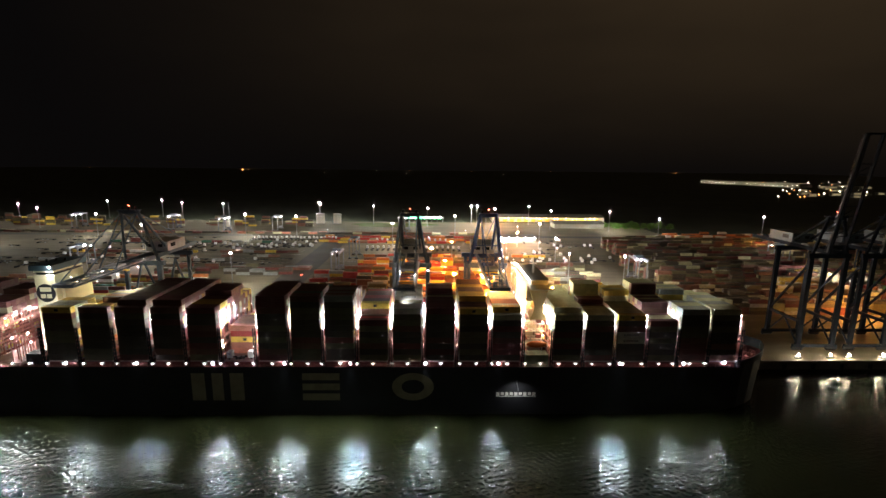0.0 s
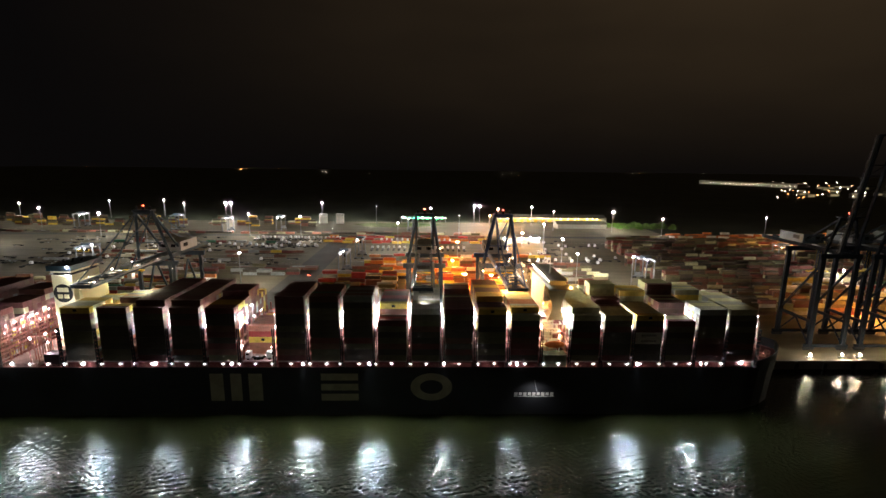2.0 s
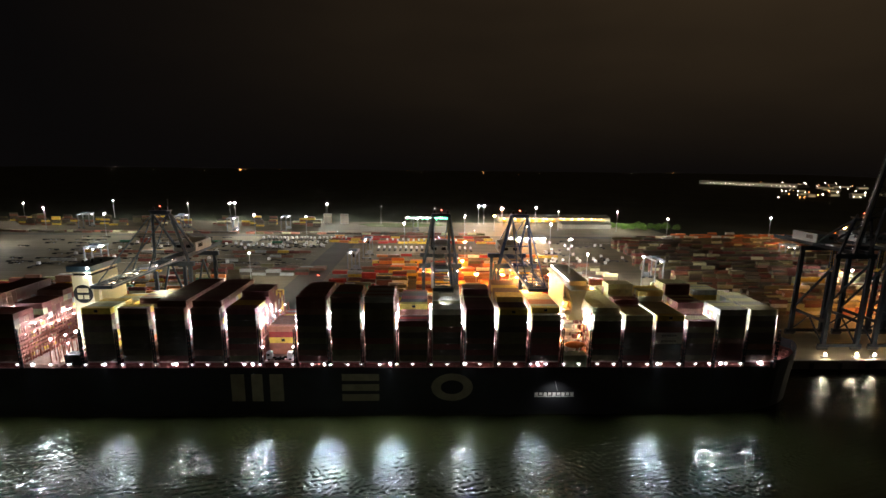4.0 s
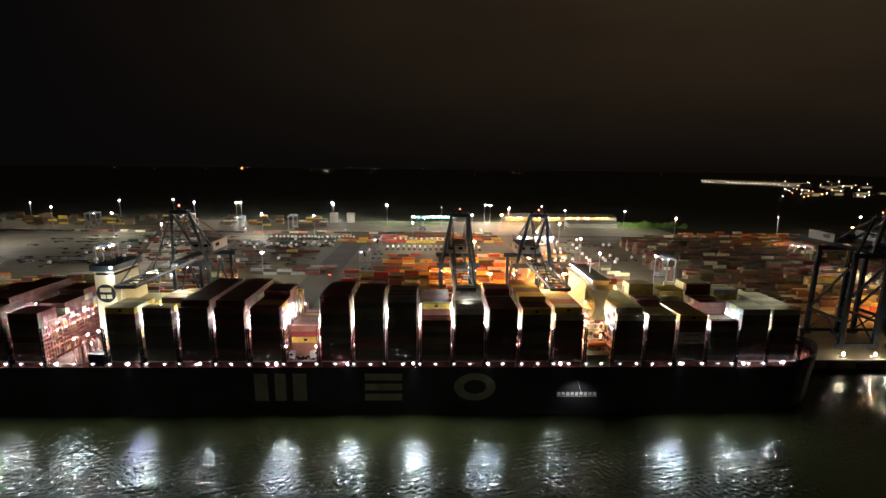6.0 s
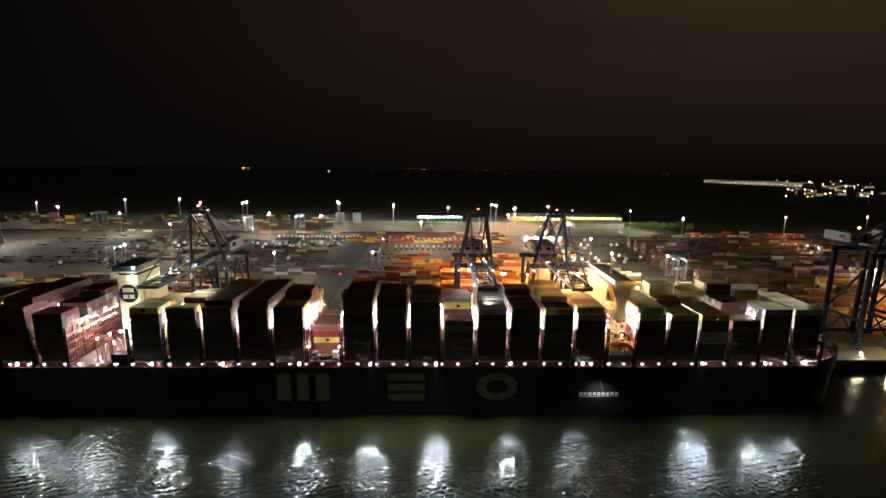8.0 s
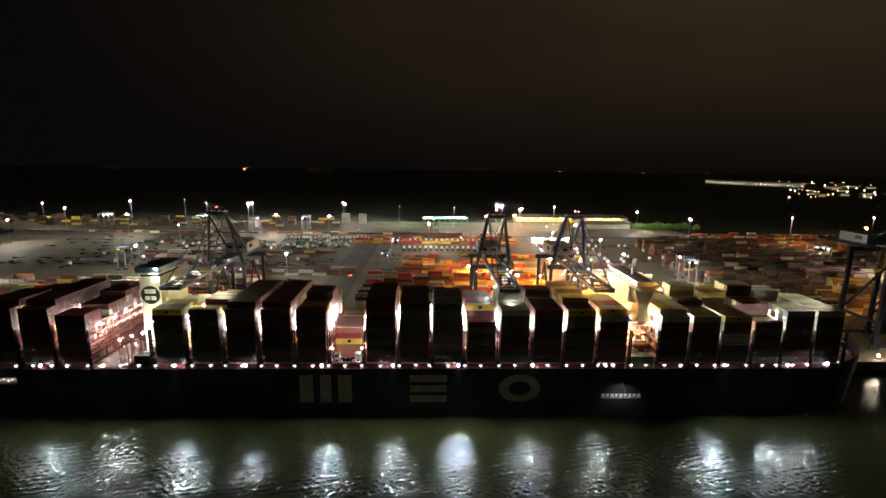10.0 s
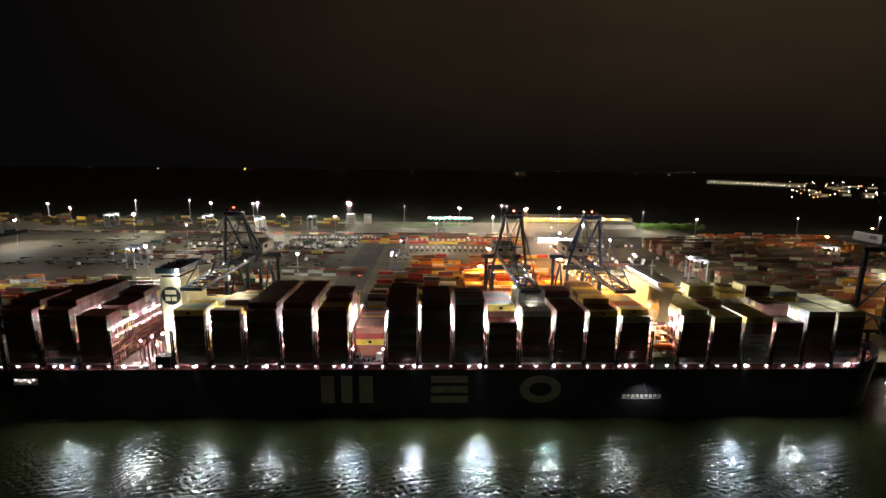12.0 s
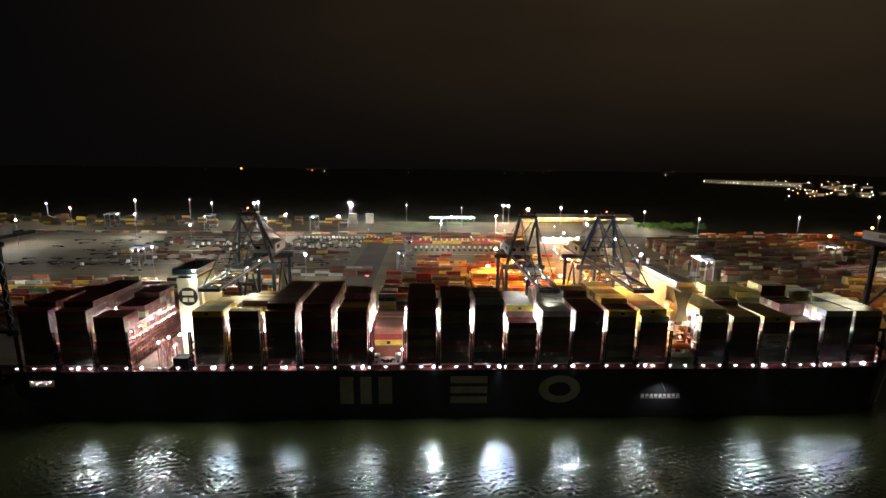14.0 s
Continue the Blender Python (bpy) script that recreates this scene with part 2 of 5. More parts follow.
def mesh_of(name, bm, material):
    me = bpy.data.meshes.new(name)
    bmesh.ops.recalc_face_normals(bm, faces=bm.faces)
    bm.to_mesh(me)
    bm.free()
    me.materials.append(material)
    return me


def part(name, bm, material, parent=None, label="", m=None):
    ob = new(name, mesh_of(name, bm, material))
    if parent is not None:
        ob.parent = parent
    if m is not None:
        ob.matrix_basis = m
    if label:
        ob["label"] = label
    return ob


def boxpart(name, dims, material, parent=None, label=""):
    bm = bmesh.new()
    box(bm, *dims)
    return part(name, bm, material, parent, label)


def share(name, me, parent, x, y, z, label=""):
    """One more piece on an existing mesh."""
    ob = new(name, me)
    ob.parent = parent
    ob.location = (x, y, z)
    if label:
        ob["label"] = label
    return ob


def thing(name, label, category, group="", at=(0, 0, 0), kind=""):
    e = new(name)
    e.location = at
    return tagged(e, label, category, group, kind)


# ---- setting: water, land, yard ----
QUAY_Y, QUAY_Z = 233.0, 5.0
# water: one sheet, with wind waves of one to four metres modelled along the ship and the quay
WX0, WX1, WY0, WY1, WSTEP = -300.0, 270.0, 128.0, 233.0, 0.30
wx = np.arange(WX0, WX1 + 0.01, WSTEP)
wy = np.arange(WY0, WY1, WSTEP)
gx, gy = np.meshgrid(wx, wy)
gz = np.zeros_like(gx)
wave_rng = np.random.default_rng(12)
slope2 = 0.0
for k in range(46):
    length = 0.95 * (3.2 ** wave_rng.random())
    ang = radians(62) + wave_rng.normal(0, 1.1)
    amp = 0.020 * length ** 0.9
    kk = 2 * math.pi / length
    slope2 += (amp * kk) ** 2 / 2
    gz += amp * np.sin(kk * (gx * math.cos(ang) + gy * math.sin(ang)) + wave_rng.uniform(0, 6.283))
gz *= 0.155 / math.sqrt(slope2)
# gusts: patches of rougher and calmer water
gz *= 1.0 + 0.22 * np.sin(gx * 0.031 + 1.3 * np.sin(gy * 0.05)) * np.sin(gy * 0.043 + 0.7 * np.sin(gx * 0.021))
edge = np.minimum(np.minimum(gx - WX0, wx[-1] - gx) / 30.0, np.minimum(gy - WY0, (wy[-1] - gy) * 8) / 8.0)
gz *= np.clip(edge, 0, 1)
ny, nx = gx.shape
fine = np.stack([gx, gy, gz], axis=-1).reshape(-1, 3)
ids = np.arange(nx * ny).reshape(ny, nx)
quads = np.stack([ids[:-1, :-1], ids[:-1, 1:], ids[1:, 1:], ids[1:, :-1]], axis=-1).reshape(-1, 4)
fx1, fy1 = wx[-1], wy[-1]
outer, outer_quads = [], []
for x0, y0, x1, y1 in ((-4000, -1500, 4000, WY0), (-4000, WY0, WX0, QUAY_Y + 0.5), (fx1, WY0, 4000, QUAY_Y + 0.5), (WX0, fy1, fx1, QUAY_Y + 0.5)):
    o = nx * ny + len(outer)
    outer += [(x0, y0, 0), (x1, y0, 0), (x1, y1, 0), (x0, y1, 0)]
    outer_quads.append((o, o + 1, o + 2, o + 3))
verts = np.concatenate([fine, np.array(outer, dtype=float)])
quads = np.concatenate([quads, np.array(outer_quads)])
me = bpy.data.meshes.new("water")
me.vertices.add(len(verts))
me.vertices.foreach_set("co", verts.ravel())
me.loops.add(quads.size)
me.loops.foreach_set("vertex_index", quads.ravel().astype(np.int32))
me.polygons.add(len(quads))
me.polygons.foreach_set("loop_start", np.arange(0, quads.size, 4, dtype=np.int32))
me.polygons.foreach_set("use_smooth", np.ones(len(quads), dtype=bool))
me.update(calc_edges=True)
me.materials.append(M_WATER)
tagged(new("water", me), "murky green estuary water with wind ripples", "water", kind="structure")
bm = bmesh.new()
box(bm, -4000, 236, -3, 4000, 4900, 4.6)
tagged(part("ground", bm, M_LAND), "dark flat marsh and farmland beyond the port", "ground", kind="structure")
bm = bmesh.new()
box(bm, -1400, QUAY_Y, 4.0, 1400, 800, QUAY_Z)
tagged(part("pavement", bm, M_YARD), "worn stained concrete of the container yard", "pavement", kind="structure")
bm = bmesh.new()
box(bm, -1400, QUAY_Y - 0.004, -6, 1400, 236.5, 3.996)
quay_wall = tagged(part("wall_quay", bm, M_QUAYWALL), "dark stained concrete quay wall above the water", "quay wall", kind="structure")
bm = bmesh.new()
box(bm, -1400, QUAY_Y - 0.3, QUAY_Z - 0.5, 1400, QUAY_Y + 0.5, QUAY_Z + 0.25)
part("coping", bm, M_QUAYWALL, quay_wall)
bm = bmesh.new()
box(bm, -0.9, -0.7, -1.6, 0.9, 0, 1.8)
me_f = mesh_of("fender", bm, M_RUBBER)
for k in range(40):
    x = -330 + k * 16.0
    if x < -262 or x > 150:
        share("fender", me_f, quay_wall, x, QUAY_Y - 0.3, 2.2)

# ---- container meshes ----
def container_mesh(length, color, height=2.66):
    """Ribbed steel box: recessed panels in a frame of posts and rails, lock bars on the door end."""
    bm = bmesh.new()
    L, W, H = length / 2, 1.22, height
    box(bm, -L + 0.06, -W + 0.05, 0.08, L - 0.06, W - 0.05, H - 0.05)
    for sx in (-1, 1):
        for sy in (-1, 1):
            x, y = sx * (L - 0.09), sy * (W - 0.08)
            box(bm, x - 0.09, y - 0.08, 0, x + 0.09, y + 0.08, H)
    for sy in (-1, 1):
        y = sy * (W - 0.05)
        box(bm, -L + 0.18, y - 0.05, H - 0.12, L - 0.18, y + 0.05, H - 0.01)
        box(bm, -L + 0.18, y - 0.05, 0.02, L - 0.18, y + 0.05, 0.16)
    for sx in (-1, 1):
        x = sx * (L - 0.05)
        box(bm, x - 0.05, -W + 0.16, H - 0.12, x + 0.05, W - 0.16, H - 0.01)
        box(bm, x - 0.05, -W + 0.16, 0.02, x + 0.05, W - 0.16, 0.16)
    for y in (-0.75, -0.3, 0.3, 0.75):
        box(bm, L - 0.06, y - 0.03, 0.16, L + 0.0, y + 0.03, H - 0.12)
    return mesh_of("shipping_container", bm, BOX[color])


LEN40, LEN20 = 12.2, 6.0
CM, EMBLEM, BARS = {}, [], []


def container(color, x, y, z, length=LEN40, turn=0.0, group="", label="", bars=False):
    key = (color, length)
    if key not in CM:
        CM[key] = container_mesh(length, color)
    ob = new("shipping_container", CM[key])
    ob.location = (x, y, z)
    if turn:
        ob.rotation_euler = (0, 0, turn)
    long_word = "forty-foot" if length > 10 else "twenty-foot"
    if color == "yellow" and length > 10:
        if not EMBLEM:
            bm = bmesh.new()
            box(bm, -0.75, -1.245, 0.75, 0.75, -1.20, 1.95)
            EMBLEM.append(mesh_of("emblem", bm, M_BLACK))
        share("emblem", EMBLEM[0], ob, 0, 0, 0)
    if bars:
        if len(BARS) < 1:
            bm = bmesh.new()
            for k in range(6):
                box(bm, -3.3 + k * 1.15, -1.245, 0.8, -2.4 + k * 1.15, -1.20, 1.75)
            BARS.append(mesh_of("marking_bar", bm, BOX["grey"]))
        share("marking_bar", BARS[0], ob, 0, 0, 0, "grey marking bars")
    tagged(ob, label or f"{color.replace('pale', 'pale cream')} {long_word} ribbed steel container in a stack", "container", group)
    return ob


def joined_boxes(name, boxes, label):
    """Many boxes in one mesh, for stacks that are too many to pick apart."""
    colors = sorted(BOX)
    verts, faces, index = [], [], []
    for x0, y0, z0, x1, y1, z1, color in boxes:
        o = len(verts)
        verts += [(x, y, z) for x in (x0, x1) for y in (y0, y1) for z in (z0, z1)]
        faces += [tuple(o + i for i in f) for f in ((0, 1, 3, 2), (4, 6, 7, 5), (0, 4, 5, 1), (2, 3, 7, 6), (0, 2, 6, 4), (1, 5, 7, 3))]
        index += [colors.index(color)] * 6
    me = bpy.data.meshes.new(name)
    me.from_pydata(verts, [], faces)
    for c in colors:
        me.materials.append(BOX[c])
    me.polygons.foreach_set("material_index", index)
    return tagged(new(name, me), label, "containers", kind="stuff")


# ---- the ship ----
HULL_Y0, HULL_Y1, DECK_Z = 188.0, 231.5, 22.5
MID_Y = (HULL_Y0 + HULL_Y1) / 2
STERN_X, BOW_X = -250.6, 149.5
ship = thing("container_ship", "very large dark-hulled container ship moored at the quay", "ship", at=(0, 0, 0))


def hull_half(x, z):
    """Half breadth of the hull at x and height z."""
    half = (HULL_Y1 - HULL_Y0) / 2
    t = (x - 62.0) / (BOW_X - 62.0 + 0.0)
    if t > 0:
        fl = 0.62 + 0.38 * max(0.0, min(1.0, z / DECK_Z)) ** 1.2
        end = 1.0
        u = min(1.0, t / end)
        half *= max(0.015, (1 - u ** (1.6 + 4.6 * fl)) ** (0.75))
    return half


def stern_limit(z):
    """The counter: the stern's underside rises aft of the rudder."""
    return STERN_X + max(0.0, (12.0 - z)) * 2.0


bm = bmesh.new()
zs = [-4, 0, 3, 6, 9, 12, 14, 16, 18, 20, DECK_Z]
xs_u = [k / 60 for k in range(61)]
grid = []
for side in (-1, 1):
    rows = []
    for z in zs:
        x0 = stern_limit(z)
        if z < 0:
            x0 = STERN_X + 26
        x1 = BOW_X - 0.05 * (DECK_Z - z)
        row = []
        for u in xs_u:
            x = x0 + (x1 - x0) * u
            half = hull_half(x + (BOW_X - x1) * max(0.0, (u - 0.75) / 0.25), z)
            row.append(bm.verts.new((x, MID_Y + side * half, z)))
        rows.append(row)
    for a, b in zip(rows, rows[1:]):
        for k in range(len(xs_u) - 1):
            bm.faces.new((a[k], a[k + 1], b[k + 1], b[k]))
    grid.append(rows)
for k in range(len(zs) - 1):
    bm.faces.new((grid[0][k][0], grid[1][k][0], grid[1][k + 1][0], grid[0][k + 1][0]))
    bm.faces.new((grid[0][k][-1], grid[1][k][-1], grid[1][k + 1][-1], grid[0][k + 1][-1]))
hull = part("hull", bm, M_HULL, ship, "near-black steel hull")
bm = bmesh.new()
top = [bm.verts.new((x, y, DECK_Z - 0.6)) for x, y in
       [(STERN_X + (BOW_X - STERN_X) * u, MID_Y - hull_half(STERN_X + (BOW_X - STERN_X) * u, DECK_Z) + 0.05) for u in xs_u]]
top2 = [bm.verts.new((x, y, DECK_Z - 0.6)) for x, y in
        [(STERN_X + (BOW_X - STERN_X) * u, MID_Y + hull_half(STERN_X + (BOW_X - STERN_X) * u, DECK_Z) - 0.05) for u in xs_u]]
for k in range(60):
    bm.faces.new((top[k], top[k + 1], top2[k + 1], top2[k]))
part("deck", bm, M_DECK, ship, "red-oxide painted main deck")
# bulwark round the bow
for side in (-1, 1):
    bm = bmesh.new()
    rings = []
    for k in range(15):
        x = 124 + (BOW_X - 124) * k / 14
        y = MID_Y + side * hull_half(x, DECK_Z)
        rise = 1.4 + 2.6 * k / 14
        rings.append([bm.verts.new(c) for c in ((x, y, DECK_Z), (x, y, DECK_Z + rise), (x - 0.2, y - side * 0.3, DECK_Z + rise), (x - 0.2, y - side * 0.3, DECK_Z - 0.6))])
    for a, b in zip(rings, rings[1:]):
        for k in range(3):
            bm.faces.new((a[k], b[k], b[k + 1], a[k + 1]))
    part("bulwark", bm, M_HULL, ship)
# mooring-deck opening near the stern
boxpart("mooring_opening", (-244.6, HULL_Y0 - 0.06, 15.7, -234.6, HULL_Y0 + 0.3, 18.7), M_HATCH, ship, "lit opening of the mooring deck")
bm = bmesh.new()
ball(bm, (0, 0, 0), 0.13)
me_ml = mesh_of("mooring_lamp", bm, G_DECK)
for k in range(5):
    share("mooring_lamp", me_ml, ship, -243.4 + k * 1.8, HULL_Y0 - 0.15, 18.1 - (k % 2) * 0.8)

# pale hull markings: plain shapes
def flat_shape(name, pts, y, material, parent, depth=0.05, label=""):
    bm = bmesh.new()
    f = [bm.verts.new((x, y - depth, z)) for x, z in pts]
    g = [bm.verts.new((x, y, z)) for x, z in pts]
    bm.faces.new(f)
    n = len(pts)
    for k in range(n):
        bm.faces.new((f[k], f[(k + 1) % n], g[(k + 1) % n], g[k]))
    return part(name, bm, material, parent, label)


def ring_shape(name, cx, cz, rx, rz, wx, wz, y, material, parent, a0=0.0, a1=360.0, label="", seg=28):
    bm = bmesh.new()
    prev = None
    for k in range(seg + 1):
        a = radians(a0 + (a1 - a0) * k / seg)
        o = (cx + rx * math.cos(a), cz + rz * math.sin(a))
        i = (cx + (rx - wx) * math.cos(a), cz + (rz - wz) * math.sin(a))
        cur = [bm.verts.new((p[0], yy, p[1])) for p in (o, i) for yy in (y - 0.05, y)]
        if prev:
            bm.faces.new((prev[0], cur[0], cur[2], prev[2]))
            bm.faces.new((prev[0], prev[1], cur[1], cur[0]))
            bm.faces.new((prev[2], cur[2], cur[3], prev[3]))
        prev = cur
    return part(name, bm, material, parent, label)


Y_MARK = HULL_Y0 - 0.02
LZ0, LZ1 = 6.9, 19.6
for dims in ((-115.4, -109.6), (-106.6, -101.8), (-98.8, -92.9)):
    flat_shape("hull_marking", [(dims[0], LZ0), (dims[1], LZ0), (dims[1], LZ1), (dims[0], LZ1)], Y_MARK, M_LETTER, ship, label="pale upright bar painted on the hull")
for z0, z1 in ((LZ0, LZ0 + 3.2), (11.7, 14.8), (LZ1 - 3.2, LZ1)):
    flat_shape("hull_marking", [(-67.6, z0), (-51.4, z0), (-51.4, z1), (-67.6, z1)], Y_MARK, M_LETTER, ship, label="pale level bar painted on the hull")
ring_shape("hull_marking", -19.4, 13.25, 9.2, 6.5, 4.2, 3.2, Y_MARK, M_LETTER, ship, label="pale oval ring painted on the hull")
# white name: bars
for k in range(9):
    x = 17.4 + k * 2.0
    boxpart("name_bar", (x, Y_MARK - 0.05, 9.0 + 0.25 * (k % 2), x + 1.45, Y_MARK, 10.6), M_NAME, ship)
boxpart("name_bar", (17.2, Y_MARK - 0.05, 8.55, 35.2, Y_MARK, 8.8), M_NAME, ship)

# ---- lashing bridges, hatches and stacks ----
AFT = [-246.9, -231.8, -216.8]
MID = [-176.5, -161.3, -146.2, -131.2, -116.2, -101.4, -86.5, -72.0, -57.6, -42.9, -28.3, -13.8, 0.6, 15.2]
FWD = [42.2, 56.2, 70.1, 84.2, 98.0, 111.7]
AFT, MID, FWD = ([x + 0.2 for x in xs] for xs in (AFT, MID, FWD))
ROW_Y0, ROW_P, NROW = 191.3, 2.5, 16
BASE_Z, TIER = 24.6, 2.66

# tiers by bay: the outer row, then stretches of rows (first row, tiers)
PLAN = {
    "A0": [(0, 9), (2, 10), (9, 9)], "A1": [(0, 9), (2, 10), (10, 10)], "A2": [(0, 8), (4, 6), (6, 8), (11, 9)],
    "M0": [(0, 9), (6, 8), (12, 7)], "M1": [(0, 9), (2, 8), (6, 9), (11, 8)], "M2": [(0, 9), (1, 10), (8, 10)], "M3": [(0, 9), (1, 10), (8, 10)],
    "M4": [(0, 9), (3, 9), (7, 10), (12, 8)], "M5": [(0, 0), (3, 5), (9, 4)], "M6": [(0, 11), (10, 10), (13, 8)],
    "M7": [(0, 11), (8, 10), (12, 7)], "M8": [(0, 11), (7, 10), (11, 8)], "M9": [(0, 7), (3, 9), (12, 8)],
    "M10": [(0, 9), (2, 9), (5, 11), (8, 10), (12, 7)], "M11": [(0, 9), (3, 9), (9, 10), (13, 8)], "M12": [(0, 9), (4, 10), (13, 10)],
    "M13": [(0, 8), (1, 9), (6, 9), (10, 8)],
    "F0": [(0, 8), (1, 9), (7, 9), (11, 9)], "F1": [(0, 8), (3, 8), (6, 9), (9, 11), (12, 9)], "F2": [(0, 8), (1, 8), (8, 10), (12, 9)],
    "F3": [(0, 7), (4, 9), (9, 11), (13, 9)], "F4": [(0, 9), (5, 8), (9, 10), (13, 8)], "F5": [(0, 9), (4, 9), (11, 8)],
}
TOPS = {
    "A0": ["maroon", "brown"], "A1": ["maroon", "brown", "maroon"], "A2": ["maroon", "brown", "maroon"],
    "M0": ["yellow", "pale", "yellow"], "M1": ["yellow", "brown", "orange"], "M2": ["brown", "maroon"], "M3": ["brown", "maroon"],
    "M4": ["brown", "maroon", "yellow"], "M5": ["red", "yellow", "grey", "brown"], "M6": ["brown", "maroon"], "M7": ["brown", "green", "brown"], "M8": ["brown", "grey"],
    "M9": ["brown", "maroon", "red"], "M10": ["white", "pale", "white"], "M11": ["brown", "pale", "maroon"], "M12": ["brown", "brown", "yellow"],
    # forward bays: yellowish light on the tops is put into their pale colour
    "M13": ["pale", "yellow", "orange"], "F0": ["pale"], "F1": ["pale", "pale", "maroon"], "F2": ["pale", "pale", "yellow"],
    "F3": ["pale", "pale", "maroon"], "F4": ["pale", "pale", "grey"], "F5": ["pale", "grey", "pale"],
}
rng = random.Random(7)


def hatch(x):
    t = thing("hatch_cover", "steel hatch cover under the deck stacks", "hatch", "hatch covers of the ship", at=(x, 0, 0))
    boxpart("coaming", (0.3, ROW_Y0 - 1.6, DECK_Z - 0.6, LEN40 - 0.3, 230.4, BASE_Z - 0.5), M_DECK, t)
    boxpart("cover", (0, ROW_Y0 - 1.3, BASE_Z - 0.5, LEN40, 230.2, BASE_Z), M_HATCH, t)
    return t


hatch_first = None
fills = []
for code, xs in (("A", AFT), ("M", MID), ("F", FWD)):
    for i, x in enumerate(xs):
        key = f"{code}{i}"
        if hatch_first is None:
            hatch_first = hatch(x)
        else:
            copy_thing(hatch_first, pose(x, 0, 0))
        plan = PLAN[key]
        for r in range(NROW):
            n = [t for first, t in plan if first <= r][-1]
            y = ROW_Y0 + r * ROW_P
            for k in range(n):
                z = BASE_Z + k * TIER
                if key == "M5" and 3 <= r < 9:
                    color = ["salmon", "salmon", "yellow", "red", "salmon"][k % 5] if r == 3 else rng.choice(["grey", "brown", "maroon"])
                elif k == n - 1 or rng.random() < 0.3:
                    color = rng.choice(TOPS[key])
                else:
                    color = rng.choice(["maroon", "brown", "yellow", "maroon", "pale", "grey", "brown"])
                if key == "F2" and r == 0 and k in (3, 4):
                    color = "white"
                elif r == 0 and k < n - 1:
                    # dark picks put the shade of the outboard faces into their paint
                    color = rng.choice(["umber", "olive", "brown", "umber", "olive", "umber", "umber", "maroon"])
                bars = key == "F2" and r == 0 and k in (3, 4)
                if key == "M10" and r == 5 and k >= n - 4:
                    color, bars = "white", True
                if key == "M9" and r == 3 and k >= n - 3:
                    color = ["white", "brown", "yellow"][k - n + 3]
                    bars = color == "white"
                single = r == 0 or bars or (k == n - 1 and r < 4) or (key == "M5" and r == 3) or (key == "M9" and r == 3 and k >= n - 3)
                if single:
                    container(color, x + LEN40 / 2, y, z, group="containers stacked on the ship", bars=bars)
                else:
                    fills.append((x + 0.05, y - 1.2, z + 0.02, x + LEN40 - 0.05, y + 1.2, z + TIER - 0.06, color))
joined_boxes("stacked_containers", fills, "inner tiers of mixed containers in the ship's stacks")


